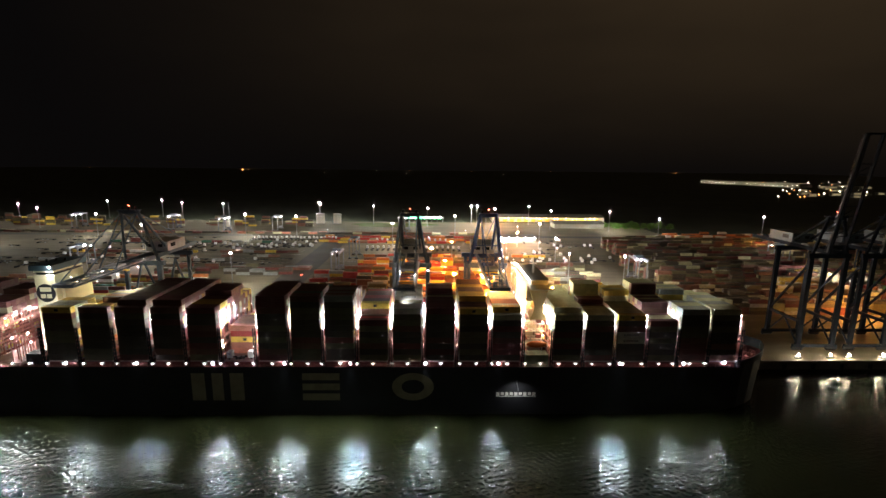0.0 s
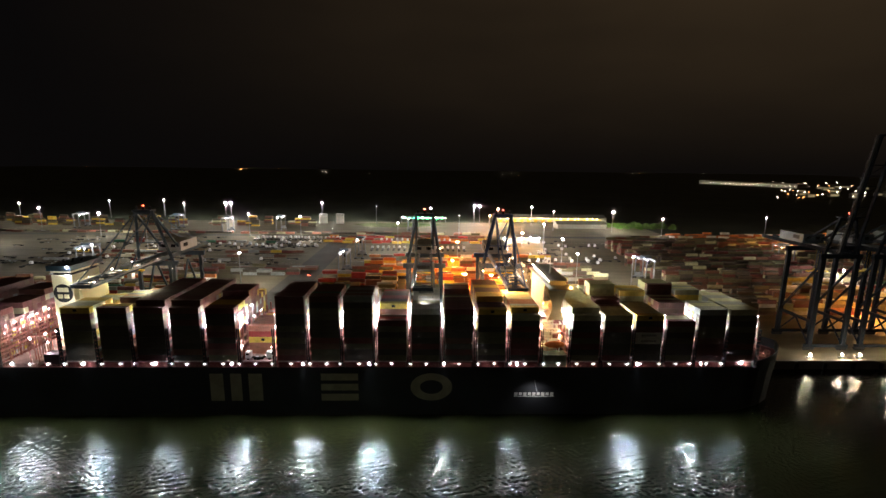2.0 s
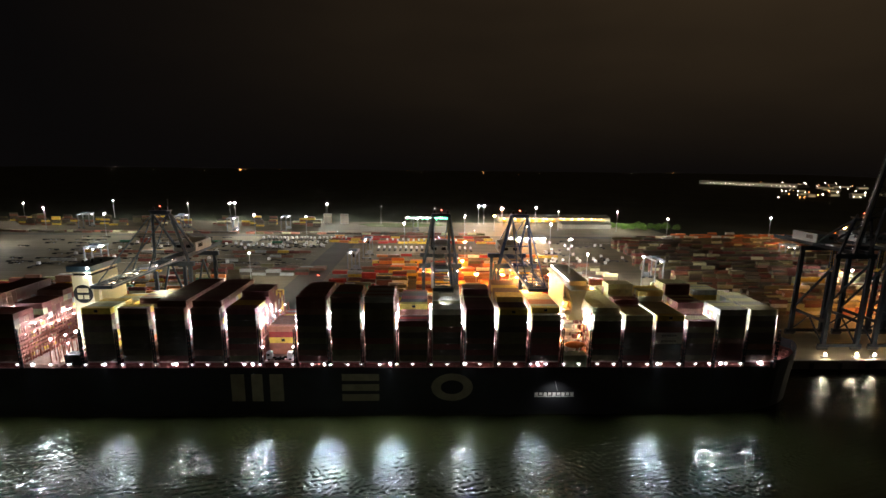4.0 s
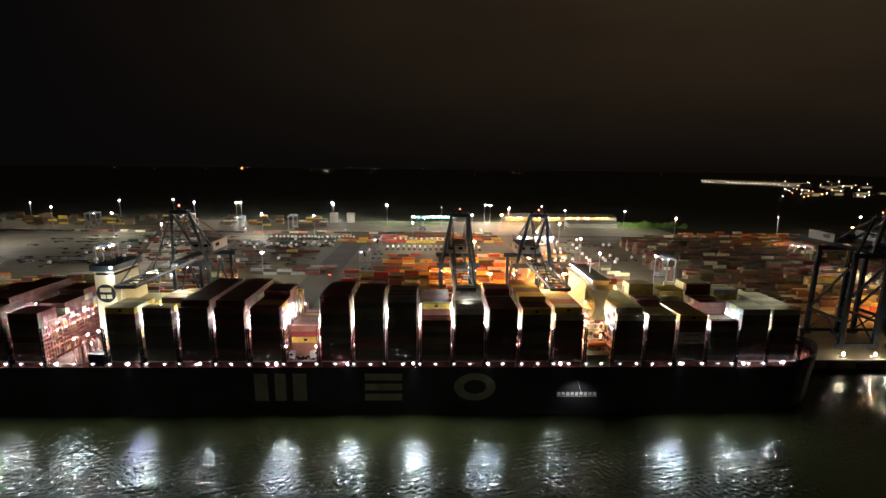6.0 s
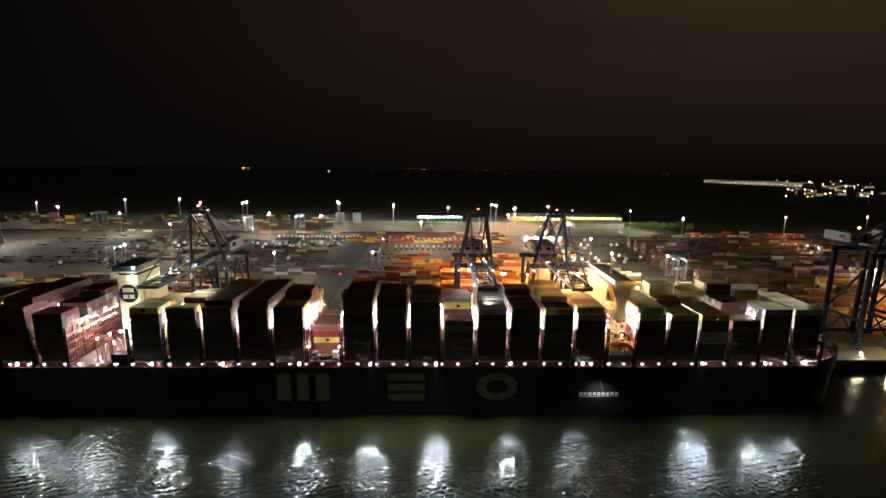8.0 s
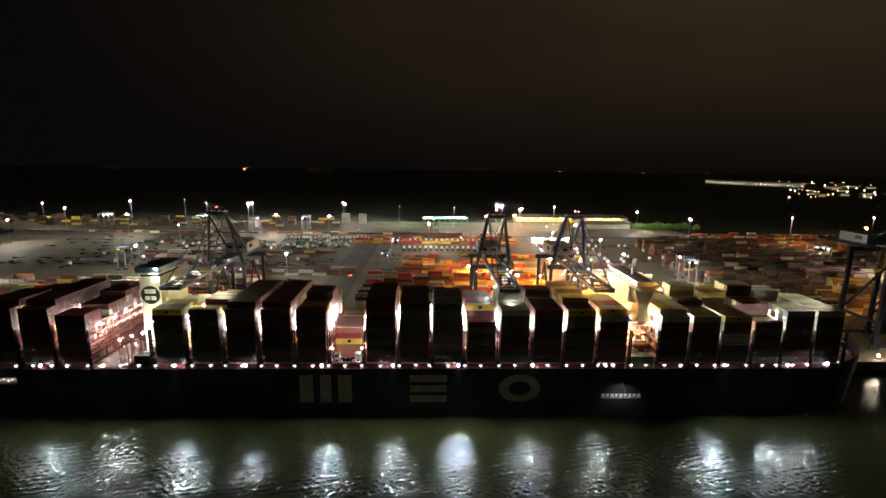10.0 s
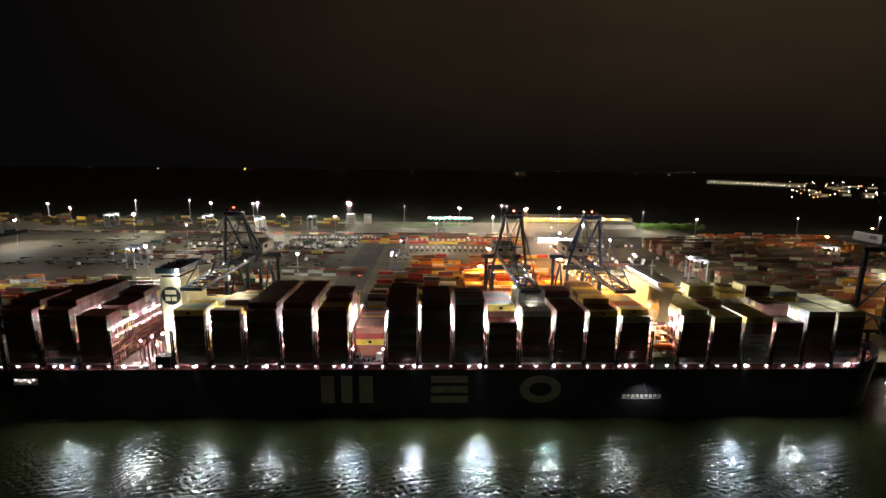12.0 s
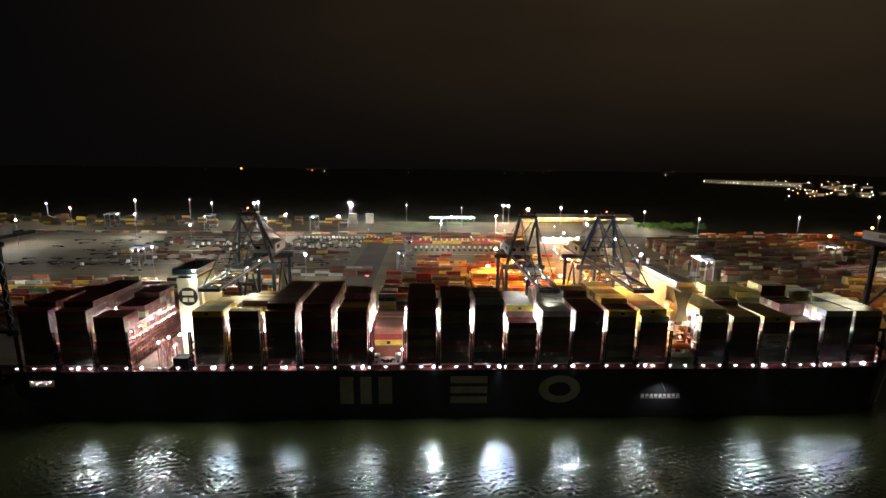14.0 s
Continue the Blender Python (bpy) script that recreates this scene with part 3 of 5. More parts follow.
def lashing_bridge(x, tall, open_end=False):
    """Cross-ship steel frame between two bays: posts, walkways, rails and lamps."""
    t = thing("lashing_bridge", "red-painted steel lashing bridge across the ship's deck", "lashing bridge", "lashing bridges of the ship", at=(x, 0, 0))
    y0, y1 = 188.9, 230.6
    bm = bmesh.new()
    box(bm, -0.32, -0.28, DECK_Z - 0.5, 0.32, 0.28, tall)
    me = mesh_of("post", bm, M_LASH)
    for k in range(1, 9):
        share("post", me, t, 0, y0 + k * (y1 - y0) / 8, 0)
    # end posts of the red bridge in black: their silhouette is put into the colour
    bm = bmesh.new()
    box(bm, -0.16, -0.35, DECK_Z - 0.5, 0.16, 0.35, tall + 1.2)
    me = mesh_of("end_post", bm, M_BLACK)
    for sx in (-0.42, 0.42):
        share("end_post", me, t, sx, y0, 0, "outboard end post painted black as an unlit silhouette")
    bm = bmesh.new()
    box(bm, -0.28, -0.12, 0, 0.28, 0.12, 0.35)
    me = mesh_of("rung", bm, M_LASH)
    for k in range(9):
        share("rung", me, t, 0, y0, DECK_Z + 1.2 + 1.8 * k)
    for z in [DECK_Z + 4.6 + 3.6 * k for k in range(int((tall - DECK_Z - 3.0) / 3.6))]:
        boxpart("walkway", (-0.75, y0 - 0.3, z, 0.75, y1 + 0.3, z + 0.16), M_LASH, t)
        bm = bmesh.new()
        for sx in (-0.72, 0.72):
            box(bm, sx - 0.03, y0, z + 0.55, sx + 0.03, y1, z + 0.62)
            box(bm, sx - 0.03, y0, z + 1.05, sx + 0.03, y1, z + 1.12)
        part("railing", bm, M_LASH, t)
    bm = bmesh.new()
    beam(bm, (0, 0, DECK_Z), (0, (y1 - y0) / 8, tall - 3.6), 0.22)
    me = mesh_of("brace", bm, M_LASH)
    for k in range(8):
        share("brace", me, t, 0, y0 + k * (y1 - y0) / 8, 0)
    bm = bmesh.new()
    tube(bm, (0, 0, tall), (0, 0, tall + 6.6), 0.10, 0.07, 6)
    me_pl = mesh_of("lamp_pole", bm, M_STEEL)
    bm = bmesh.new()
    ball(bm, (0, 0, 0), 0.13)
    me = mesh_of("lamp", bm, G_BRIDGE)
    for k, y in enumerate(() if open_end else (191.6, 195.2, 200.0, 206.0)):
        share("lamp_pole", me_pl, t, 0, y, 0)
        for h in (1.6 + 0.5 * k, 4.2 + 0.4 * k, 6.5):
            share("lamp", me, t, 0.14 * (-1) ** k, y, tall + h)
    for k, y in enumerate((192.2, 199.0, 208.0, 217.0, 226.0)):
        share("lamp", me, t, 0.0, y, tall + 0.35)
    if open_end:
        for k in range(9):
            share("lamp", me, t, 0.3, 193.5 + 4.1 * k, tall + 0.5)
        # lower row of lamps added to brighten the red frame
        bm = bmesh.new()
        ball(bm, (0, 0, 0), 0.11)
        me_fill = mesh_of("lamp", bm, G_BRIDGE)
        for k in range(8):
            share("lamp", me_fill, t, 1.05, 192.0 + 4.6 * k, tall - 2.6)
        bm = bmesh.new()
        box(bm, -0.1, -0.1, DECK_Z - 0.5, 0.1, 0.1, tall + 0.9)
        me_s = mesh_of("stanchion", bm, M_LASH)
        for k in range(28):
            share("stanchion", me_s, t, 0.78, y0 + 1.0 + 1.48 * k, 0)
        for z in [DECK_Z + 6.4 + 3.6 * k for k in range(3)]:
            boxpart("toe_board", (0.70, y0, z, 0.86, y1, z + 0.9), M_LASH, t)
    else:
        for y in (193.0, 208.8, 217.8):
            share("lamp", me, t, 0.0, y, tall - 6.8)
    return t


lashing_bridge(AFT[-1] + LEN40 + 1.1, 38.6, open_end=True)
bridges = [x - 1.1 for x in AFT]
bridges += [x - 1.1 for x in MID] + [MID[-1] + LEN40 + 1.1]
bridges += [x - 1.1 for x in FWD] + [FWD[-1] + LEN40 + 1.1]
first = lashing_bridge(bridges[0], 38.6)
for x in bridges[1:]:
    copy_thing(first, pose(x, 0, 0))

# deck-edge lamps and outboard floodlights
bm = bmesh.new()
ball(bm, (0, 0, 0), 0.26)
me_deck = mesh_of("deck_lamp", bm, G_DECK)
bm = bmesh.new()
beam(bm, (0, 0.5, -1.9), (0, 0.5, 0.3), 0.10)
box(bm, -1.0, 0.40, -0.60, 1.0, 0.48, 0.5)
box(bm, -1.0, -0.35, 0.42, 1.0, 0.40, 0.5)
me_arm = mesh_of("lamp_post", bm, M_STEEL)
x = -249.5
k = 0
while x < 126:
    lamp = tagged(new("deck_lamp", me_deck), "small white deck lamp on the ship's rail", "lamp", "deck lamps of the ship")
    lamp.location = (x + rng.uniform(-0.8, 0.8), MID_Y - hull_half(x, DECK_Z) + 0.7, DECK_Z + 1.2)
    arm = new("post", me_arm)
    arm.parent = lamp
    x += 7.35
    k += 1
bm = bmesh.new()
bmesh.ops.create_icosphere(bm, subdivisions=2, radius=0.42)
me_flood = mesh_of("glass", bm, G_FLOOD)
bm = bmesh.new()
box(bm, -0.55, 0.46, -0.5, 0.55, 0.6, 0.6)
box(bm, -0.55, 0.0, 0.52, 0.55, 0.46, 0.6)
beam(bm, (0, 0.7, -2.2), (0, 0.7, 0.5), 0.2)
me_case = mesh_of("floodlight", bm, M_BLACK)
FLOODS = ((-224.0, 0.5), (-198.0, 0.65), (-168.0, 0.75), (-138.0, 0.32), (-105.5, 0.7), (-75.0, 1.0), (-46.5, 1.3),
          (-14.0, 0.75), (18.0, 0.4), (71.5, 0.95), (100.0, 0.5), (119.0, 0.16))
for x, strong in FLOODS:
    fl = tagged(new("floodlight", me_case), "bright outboard floodlight at the ship's rail", "lamp", "outboard floodlights of the ship")
    fl.location = (x, MID_Y - hull_half(x, DECK_Z) + 0.12, DECK_Z + 1.6)
    g = new("glass", me_flood)
    g.parent = fl
    g.visible_shadow = False
    beam_data = bpy.data.lights.new("floodlight_beam", "SPOT")
    beam_data.energy, beam_data.color, beam_data.shadow_soft_size = 150000 * strong, (0.84, 0.95, 1.0), 0.5
    beam_data.spot_size, beam_data.spot_blend = radians(136), 0.6
    bulb = new("floodlight_beam", beam_data)
    bulb.parent = fl
    bulb.rotation_euler = (radians(-62), 0, 0)
# rail along the deck edge
rail = thing("deck_railing", "thin steel railing along the deck edge", "railing")
bm = bmesh.new()
for z in (0.55, 1.1):
    box(bm, STERN_X + 1, HULL_Y0 + 0.2, DECK_Z + z, 122, HULL_Y0 + 0.26, DECK_Z + z + 0.05)
part("rail", bm, M_LASH, rail)
bm = bmesh.new()
for k in range(188):
    box(bm, STERN_X + 1 + k * 2, HULL_Y0 + 0.2, DECK_Z - 0.6, STERN_X + 1.06 + k * 2, HULL_Y0 + 0.26, DECK_Z + 1.1)
part("stanchions", bm, M_LASH, rail)

# ---- funnel block ----
funnel = thing("funnel_block", "cream funnel casing with a dark round emblem and teal top", "funnel")
boxpart("casing", (-187.4, 202.0, DECK_Z - 0.6, -178.6, 219, 57.6), M_CREAM, funnel)
boxpart("casing_shoulder", (-178.6, 205, DECK_Z - 0.6, -177.3, 222, 52.0), M_CREAM, funnel)
boxpart("funnel_top", (-188.2, 200.6, 61.6, -177.8, 221, 64.0), M_TEAL, funnel, "dark teal funnel cap")
boxpart("band", (-187.4, 202.0, 57.6, -178.6, 219, 59.4), M_CREAM, funnel)
boxpart("louvre_band", (-186.9, 202.6, 59.4, -179.1, 218.4, 60.6), M_BLACK, funnel)
boxpart("upper_band", (-187.4, 202.0, 60.6, -178.6, 219, 61.6), M_CREAM, funnel)
bm = bmesh.new()
for k in range(4):
    tube(bm, (-186.2 + 2.0 * k, 208 + 3 * (k % 2), 64.0), (-186.2 + 2.0 * k, 208.5 + 3 * (k % 2), 65.2), 0.5, 0.45, 12)
part("exhaust_pipe", bm, M_BLACK, funnel)
bm = bmesh.new()
tube(bm, (-183.2, 202.0, 51.2), (-183.2, 201.92, 51.2), 4.2, 4.2, 40)
emblem = part("emblem", bm, M_BLACK, funnel, "dark round emblem")
boxpart("emblem_bar", (-185.6, 201.80, 51.9, -180.8, 201.92, 53.8), M_CREAM, emblem)
boxpart("emblem_bar", (-185.6, 201.80, 48.9, -183.5, 201.92, 50.7), M_CREAM, emblem)
boxpart("emblem_bar", (-182.9, 201.80, 48.9, -180.8, 201.92, 50.7), M_CREAM, emblem)
bm = bmesh.new()
ball(bm, (-180.2, 201.2, 59.4), 0.40)
ball(bm, (-179.0, 200.4, 63.4), 0.3)
ball(bm, (-178.4, 198.0, 42.0), 0.5)
ball(bm, (-178.4, 196.0, 33.0), 0.5)
ball(bm, (-187.9, 200.8, 34.0), 0.5)
part("funnel_lamp", bm, G_WHITE, funnel)
# aft working deck beside the funnel
aftd = thing("engine_room_hatch", "pale pink lit deck platform with red frames abaft the funnel", "hatch")
boxpart("platform", (-203.6, 190.0, DECK_Z - 0.6, -189.0, 230, 23.4), M_HATCH, aftd)
for k in range(5):
    y = 191.0 + k * 2.6
    bm = bmesh.new()
    for xx in (-192.5, -189.0):
        box(bm, xx, y, 23.4, xx + 0.3, y + 0.3, 36 - 1.5 * k)
    box(bm, -192.5, y, 35.7 - 1.5 * k, -188.7, y + 0.3, 36 - 1.5 * k)
    part("frame", bm, M_LASH, aftd)
boxpart("winch_house", (-186.0, 190.2, DECK_Z - 0.6, -179.6, 195, 27.4), M_BLACK, aftd)
# three lamps added on the frames to brighten the platform
bm = bmesh.new()
ball(bm, (0, 0, 0), 0.30)
me_a = mesh_of("aft_fill_lamp", bm, G_BRIDGE)
for xx, yy, zz in ((-192.3, 192.0, 34.0), (-192.3, 200.0, 33.0), (-189.0, 197.0, 30.0)):
    share("aft_fill_lamp", me_a, aftd, xx, yy, zz)

# ---- deckhouse ----
house = thing("deckhouse", "tall narrow deckhouse with wide bridge wings under orange light", "deckhouse")
boxpart("tower", (32.0, 203, DECK_Z - 0.6, 39.4, 229, 57.0), M_HOUSE, house)
bm = bmesh.new()
outline = [(31.5, 57.0), (41.0, 57.0), (39.2, 51.5), (38.2, 47.5), (38.8, 44.5), (40.0, 41.5), (32.6, 41.5), (33.8, 44.5), (34.4, 47.5), (33.4, 51.5)]
a = [bm.verts.new((x, 196.0, z)) for x, z in outline]
b = [bm.verts.new((x, 203.0, z)) for x, z in outline]
bm.faces.new(a)
bm.faces.new(b[::-1])
for k in range(len(outline)):
    j = (k + 1) % len(outline)
    bm.faces.new((a[k], b[k], b[j], a[j]))
# ochre puts the sodium light on this cream support into its paint
part("wing_support", bm, mat("wing_orange_light_paint", (0.40, 0.28, 0.11), 0.55, 0.0, 0.2, 0.2), house, "waisted support under the bridge wing, its ochre standing in for orange light")
boxpart("bridge_deck", (31.0, 189.2, 57.0, 41.0, 231, 57.6), M_HOUSE, house)
boxpart("wheelhouse", (32.5, 196, 57.6, 39.8, 228, 59.4), M_HOUSE, house)
boxpart("wheelhouse_window", (39.78, 197, 58.1, 39.9, 227, 59.0), M_GLASS, house)
boxpart("wheelhouse_roof", (32.0, 195.4, 59.4, 40.4, 228.6, 59.8), M_HOUSE, house)
for k in range(7):
    z = 27.6 + 3.6 * k
    boxpart("gallery", (31.4, 198.6, z, 40.0, 203, z + 0.18), M_HOUSE, house)
    bm = bmesh.new()
    for h in (0.55, 1.1):
        box(bm, 31.4, 198.6, z + h, 40.0, 198.68, z + h + 0.06)
    for s in range(8):
        box(bm, 31.4 + s * 1.22, 198.6, z, 31.46 + s * 1.22, 198.68, z + 1.1)
    part("gallery_rail", bm, M_LASH, house)
    boxpart("gallery_door", (34.2 + (k % 3) * 1.6, 202.93, z + 0.2, 35.1 + (k % 3) * 1.6, 203.02, z + 2.2), M_HATCH, house)
    if k % 2:
        boxpart("locker", (36.6, 199.4, z + 0.18, 38.8, 201.2, z + 1.9), M_LASH, house)
bm = bmesh.new()
tube(bm, (36, 210, 59.8), (36, 210, 67), 0.5, 0.2, 8)
box(bm, 34.5, 209.7, 64, 37.5, 210.3, 64.4)
part("radar_mast", bm, M_HOUSE, house)
bm = bmesh.new()
for y in (191, 205, 215, 226):
    ball(bm, (40.6, y, 57.9), 0.3)
for z in (30, 36, 42, 48):
    ball(bm, (31.4, 200.5, z), 0.32)
    ball(bm, (40.2, 201.5, z + 2), 0.28)
part("deckhouse_lamp", bm, G_AMBER, house)
bm = bmesh.new()
for k in range(9):
    ball(bm, (31.6, 196.5 + 3.8 * k, 60.0), 0.13)
part("roof_lamp", bm, G_WHITE, house)
bm = bmesh.new()
for k in range(4):
    box(bm, 29.6, 196, 27 + 5 * k, 32, 203, 27.2 + 5 * k)
    beam(bm, (29.8, 196.2, 22), (29.8, 196.2, 44), 0.2)
part("outside_stair", bm, M_LASH, house)
# lifeboat and davit
lb = thing("lifeboat", "covered lifeboat hung in davits beside the deckhouse", "lifeboat")
bm = bmesh.new()
bmesh.ops.create_uvsphere(bm, u_segments=16, v_segments=10, radius=1.0, matrix=Matrix.Translation((35.3, 192.0, 31.5)) @ Matrix.Diagonal((4.6, 1.6, 1.6, 1)))
part("boat", bm, M_LIFEBOAT, lb)
bm = bmesh.new()
for xx in (32.4, 38.0):
    beam(bm, (xx, 195, DECK_Z), (xx, 192.4, 34.5), 0.4)
    beam(bm, (xx, 192.4, 34.5), (xx, 192.0, 33), 0.2)
part("davit", bm, M_CRANE_WHITE, lb)
boxpart("deck_store", (30.2, 189.6, DECK_Z - 0.6, 40.2, 195, 27.4), mat("store_green_grey", (0.15, 0.17, 0.11), 0.7), lb)

# ---- forecastle gear ----
bowgear = thing("windlass", "red-painted anchor windlasses and bollards on the forecastle", "windlass")
bm = bmesh.new()
for k in range(26):
    xx, yy = 128.5 + rng.uniform(0, 13), MID_Y + rng.uniform(-13, 9)
    tube(bm, (xx, yy - 1, 23.2), (xx, yy + 1, 23.2), 0.9, 0.9, 10)
    box(bm, xx - 0.8, yy - 1.2, 21.9, xx + 0.8, yy + 1.2, 22.6)
part("drum", bm, M_LASH, bowgear)
bm = bmesh.new()
for k in range(8):
    xx, yy = 128 + rng.uniform(0, 14), MID_Y + rng.uniform(-10, 10)
    tube(bm, (xx, yy, 21.9), (xx, yy, 23.6), 0.35, 0.4, 8)
part("bollard", bm, M_BLACK, bowgear)
bm = bmesh.new()
tube(bm, (140, MID_Y, 21.9), (140, MID_Y, 36), 0.4, 0.2, 8)
part("foremast", bm, M_HOUSE, bowgear)
bm = bmesh.new()
ball(bm, (126.0, 193.5, 31), 0.22)
ball(bm, (126.0, 205, 34), 0.22)
part("forecastle_lamp", bm, G_BRIDGE, bowgear)
bm = bmesh.new()
for yy, zz in ((193.5, 31), (205, 34)):
    tube(bm, (126.0, yy, 21.9), (126.0, yy, zz - 0.2), 0.16, 0.1, 6)
part("lamp_post", bm, M_STEEL, bowgear)
part_bm = bmesh.new()
box(part_bm, 126.2, 192.5, DECK_Z - 0.6, 126.6, 227, 23.6)
part("breakwater", part_bm, M_LASH, bowgear)

# ---- quay cranes ----
def quay_crane(x, raised, paint, lamp, half=9.0, lift=0.0, strong=1.0, portal=12.0):
    """Ship-to-shore gantry: legs on two rails, portal beams, girder, boom, apex frame and stays."""
    c = thing("quay_crane", ("ship-to-shore crane darkened to a navy silhouette, with its boom raised" if raised else "grey-blue ship-to-shore crane with its boom lowered over the ship"),
              "crane", "quay cranes", at=(x, 0, QUAY_Z))
    yf, yb, zg = (248.0, 273.0, 56.0) if raised else (254.0, 284.0, 48.0 + lift)
    thick = 1.25 if raised else 0.9
    for sx in (-1, 1):
        for y in (yf, yb):
            bm = bmesh.new()
            box(bm, sx * half - thick, y - 0.8, 3.4, sx * half + thick, y + 0.8, zg)
            part("leg", bm, paint, c)
            bm = bmesh.new()
            for k in (-2.4, -0.8, 0.8, 2.4):
                tube(bm, (sx * half + k, y - 0.4, 0.6), (sx * half + k, y + 0.4, 0.6), 0.6, 0.6, 10)
            box(bm, sx * half - 3.4, y - 0.5, 0.9, sx * half + 3.4, y + 0.5, 2.2)
            part("bogie", bm, M_BLACK, c)
        bm = bmesh.new()
        beam(bm, (sx * half, yf, 17), (sx * half, yb, 17), 1.2, 1.6)
        if raised:
            beam(bm, (sx * half, yb, 18), (sx * half, yf, zg - 4), 1.0)
            for y in (yf + 1, yb - 1):
                beam(bm, (sx * half, (yf + yb) / 2, 16.5), (sx * half, y, 4), 0.7)
        else:
            beam(bm, (sx * half, yf, 17.5), (sx * half, (yf + yb) / 2, zg - 1), 0.9)
            beam(bm, (sx * half, yb, 17.5), (sx * half, (yf + yb) / 2, zg - 1), 0.9)
        part("side_brace", bm, paint, c)
    for y in (yf, yb):
        bm = bmesh.new()
        beam(bm, (-half - 3, y, 2.8), (half + 3, y, 2.8), 1.4, 1.7)
        part("sill_beam", bm, paint, c)
        bm = bmesh.new()
        beam(bm, (-portal, y, zg), (portal, y, zg), 1.7, 2.6)
        part("portal_beam", bm, M_CRANE_BLUE if paint is M_CRANE_BLUE else paint, c)
    bm = bmesh.new()
    for sx in (-3.6, 3.6):
        beam(bm, (sx, yf - 4, zg + 2.4), (sx, 306, zg + 2.4), 1.0, 2.2)
    for k in range(9):
        y = yf - 3 + k * 7.2
        beam(bm, (-3.6, y, zg + 2.2), (3.6, y, zg + 2.2), 0.5)
    part("girder", bm, paint, c)
    bm = bmesh.new()
    box(bm, -6.5, 268, zg + 4.0, 6.5, 287, zg + 9.4)
    machinery = part("machinery_house", bm, M_CRANE if raised else M_CRANE_WHITE, c, "grey machinery house" if raised else "white machinery house")
    for x0, y0, x1, y1, z0, z1 in ((-6.57, 271, -6.47, 276, 6.0, 8.2), (6.47, 271, 6.57, 276, 6.0, 8.2), (-4.5, 267.9, -2.0, 268.02, 6.2, 8.0), (1.0, 267.9, 3.5, 268.02, 6.2, 8.0)):
        boxpart("louvre", (x0, y0, zg + z0, x1, y1, zg + z1), M_BLACK, machinery)
    # apex frame
    za, ya = 77.0 + lift, 247.5
    bm = bmesh.new()
    for sx in (-1, 1):
        beam(bm, (sx * half, yf, zg), (sx * 4.4, ya, za), 1.25)
        beam(bm, (sx * 4.4, ya, za), (sx * 5.0, 272, zg + 3), 1.0)
    beam(bm, (-5.2, ya, za), (5.2, ya, za), 1.3, 1.6)
    box(bm, -4.8, ya - 2.4, za + 0.6, 4.8, ya + 2.6, za + 1.3)
    beam(bm, (-6.2, 251, zg + 12), (6.2, 251, zg + 12), 0.5)
    part("apex_frame", bm, paint, c)
    bm = bmesh.new()
    for sx in (-3.5, 0.0, 3.5):
        tube(bm, (sx, ya, za + 0.8), (sx, ya, za + 3.0), 0.5, 0.5, 10)
    part("sheave", bm, M_BLACK, c)
    # boom, built level and hinged up when raised
    boom = new("boom")
    boom.parent = c
    hinge = Vector((0, yf - 4, zg + 2.4))
    boom.location = hinge
    length = 64.0 if raised else 52.0
    boom.rotation_euler = (radians(-80) if raised else radians(0.5), 0, 0)
    bm = bmesh.new()
    for sx in (-3.9, 3.9):
        beam(bm, (sx, 0, 0), (sx, -length, 0), 0.75, 1.7)
    beam(bm, (-4.6, -length, 0), (4.6, -length, 0), 0.9, 1.5)
    for k in range(9):
        beam(bm, (-3.9, -4 - k * 5.6, 0.4), (3.9, -4 - k * 5.6, 0.4), 0.4)
        if k % 2:
            beam(bm, (-3.9, -4 - k * 5.6, 0.2), (3.9, -9.6 - k * 5.6, 0.2), 0.25)
    me = mesh_of("boom_girder", bm, paint)
    share("boom_girder", me, boom, 0, 0, 0)
    for sx in (-4.9, 4.9):
        bm = bmesh.new()
        box(bm, sx - 0.5, -length, 0.5, sx + 0.5, 0, 0.6)
        share("boom_walkway", mesh_of("boom_walkway", bm, M_STEEL), boom, 0, 0, 0)
        edge = sx + (0.45 if sx > 0 else -0.45)
        for z in (1.1, 1.6):
            bm = bmesh.new()
            box(bm, edge - 0.03, -length, z, edge + 0.03, 0, z + 0.06)
            share("handrail", mesh_of("handrail", bm, M_STEEL), boom, 0, 0, 0)
    # stays
    if raised:
        bm = bmesh.new()
        for sx in (-3.4, 3.4):
            tube(bm, (sx, ya, za), (sx, yf - 7, zg + 26), 0.14, 0.14, 6)
        part("stay", bm, paint, c)
    else:
        for sx in (-1, 1):
            for reach, r in ((0.46, 0.32), (0.93, 0.32)):
                bm = bmesh.new()
                tube(bm, (sx * 4.0, ya, za), (sx * 3.9, hinge.y - length * reach, hinge.z + 1.0 - length * reach * 0.009), r, r, 6)
                part("stay", bm, paint, c)
            bm = bmesh.new()
            tube(bm, (sx * 4.0, ya, za), (sx * 3.6, 300, zg + 3.4), 0.22, 0.22, 6)
            part("back_stay", bm, paint, c)
    # trolley with cab and spreader
    ty = 262.0 if raised else 232.0
    bm = bmesh.new()
    box(bm, -3.4, ty - 3, zg + 2.8, 3.4, ty + 3, zg + 4.0)
    trolley = part("trolley", bm, M_STEEL, c)
    boxpart("operator_cab", (1.2, ty - 5.4, zg - 2.2, 3.6, ty - 3.0, zg + 0.6), M_CRANE_WHITE, trolley)
    sz = 44.0 + lift if raised else 49.0 + lift
    bm = bmesh.new()
    box(bm, -6.0, ty - 0.5, sz, 6.0, ty + 0.5, sz + 0.6)
    box(bm, -6.1, ty - 1.2, sz - 0.3, -5.5, ty + 1.2, sz + 0.3)
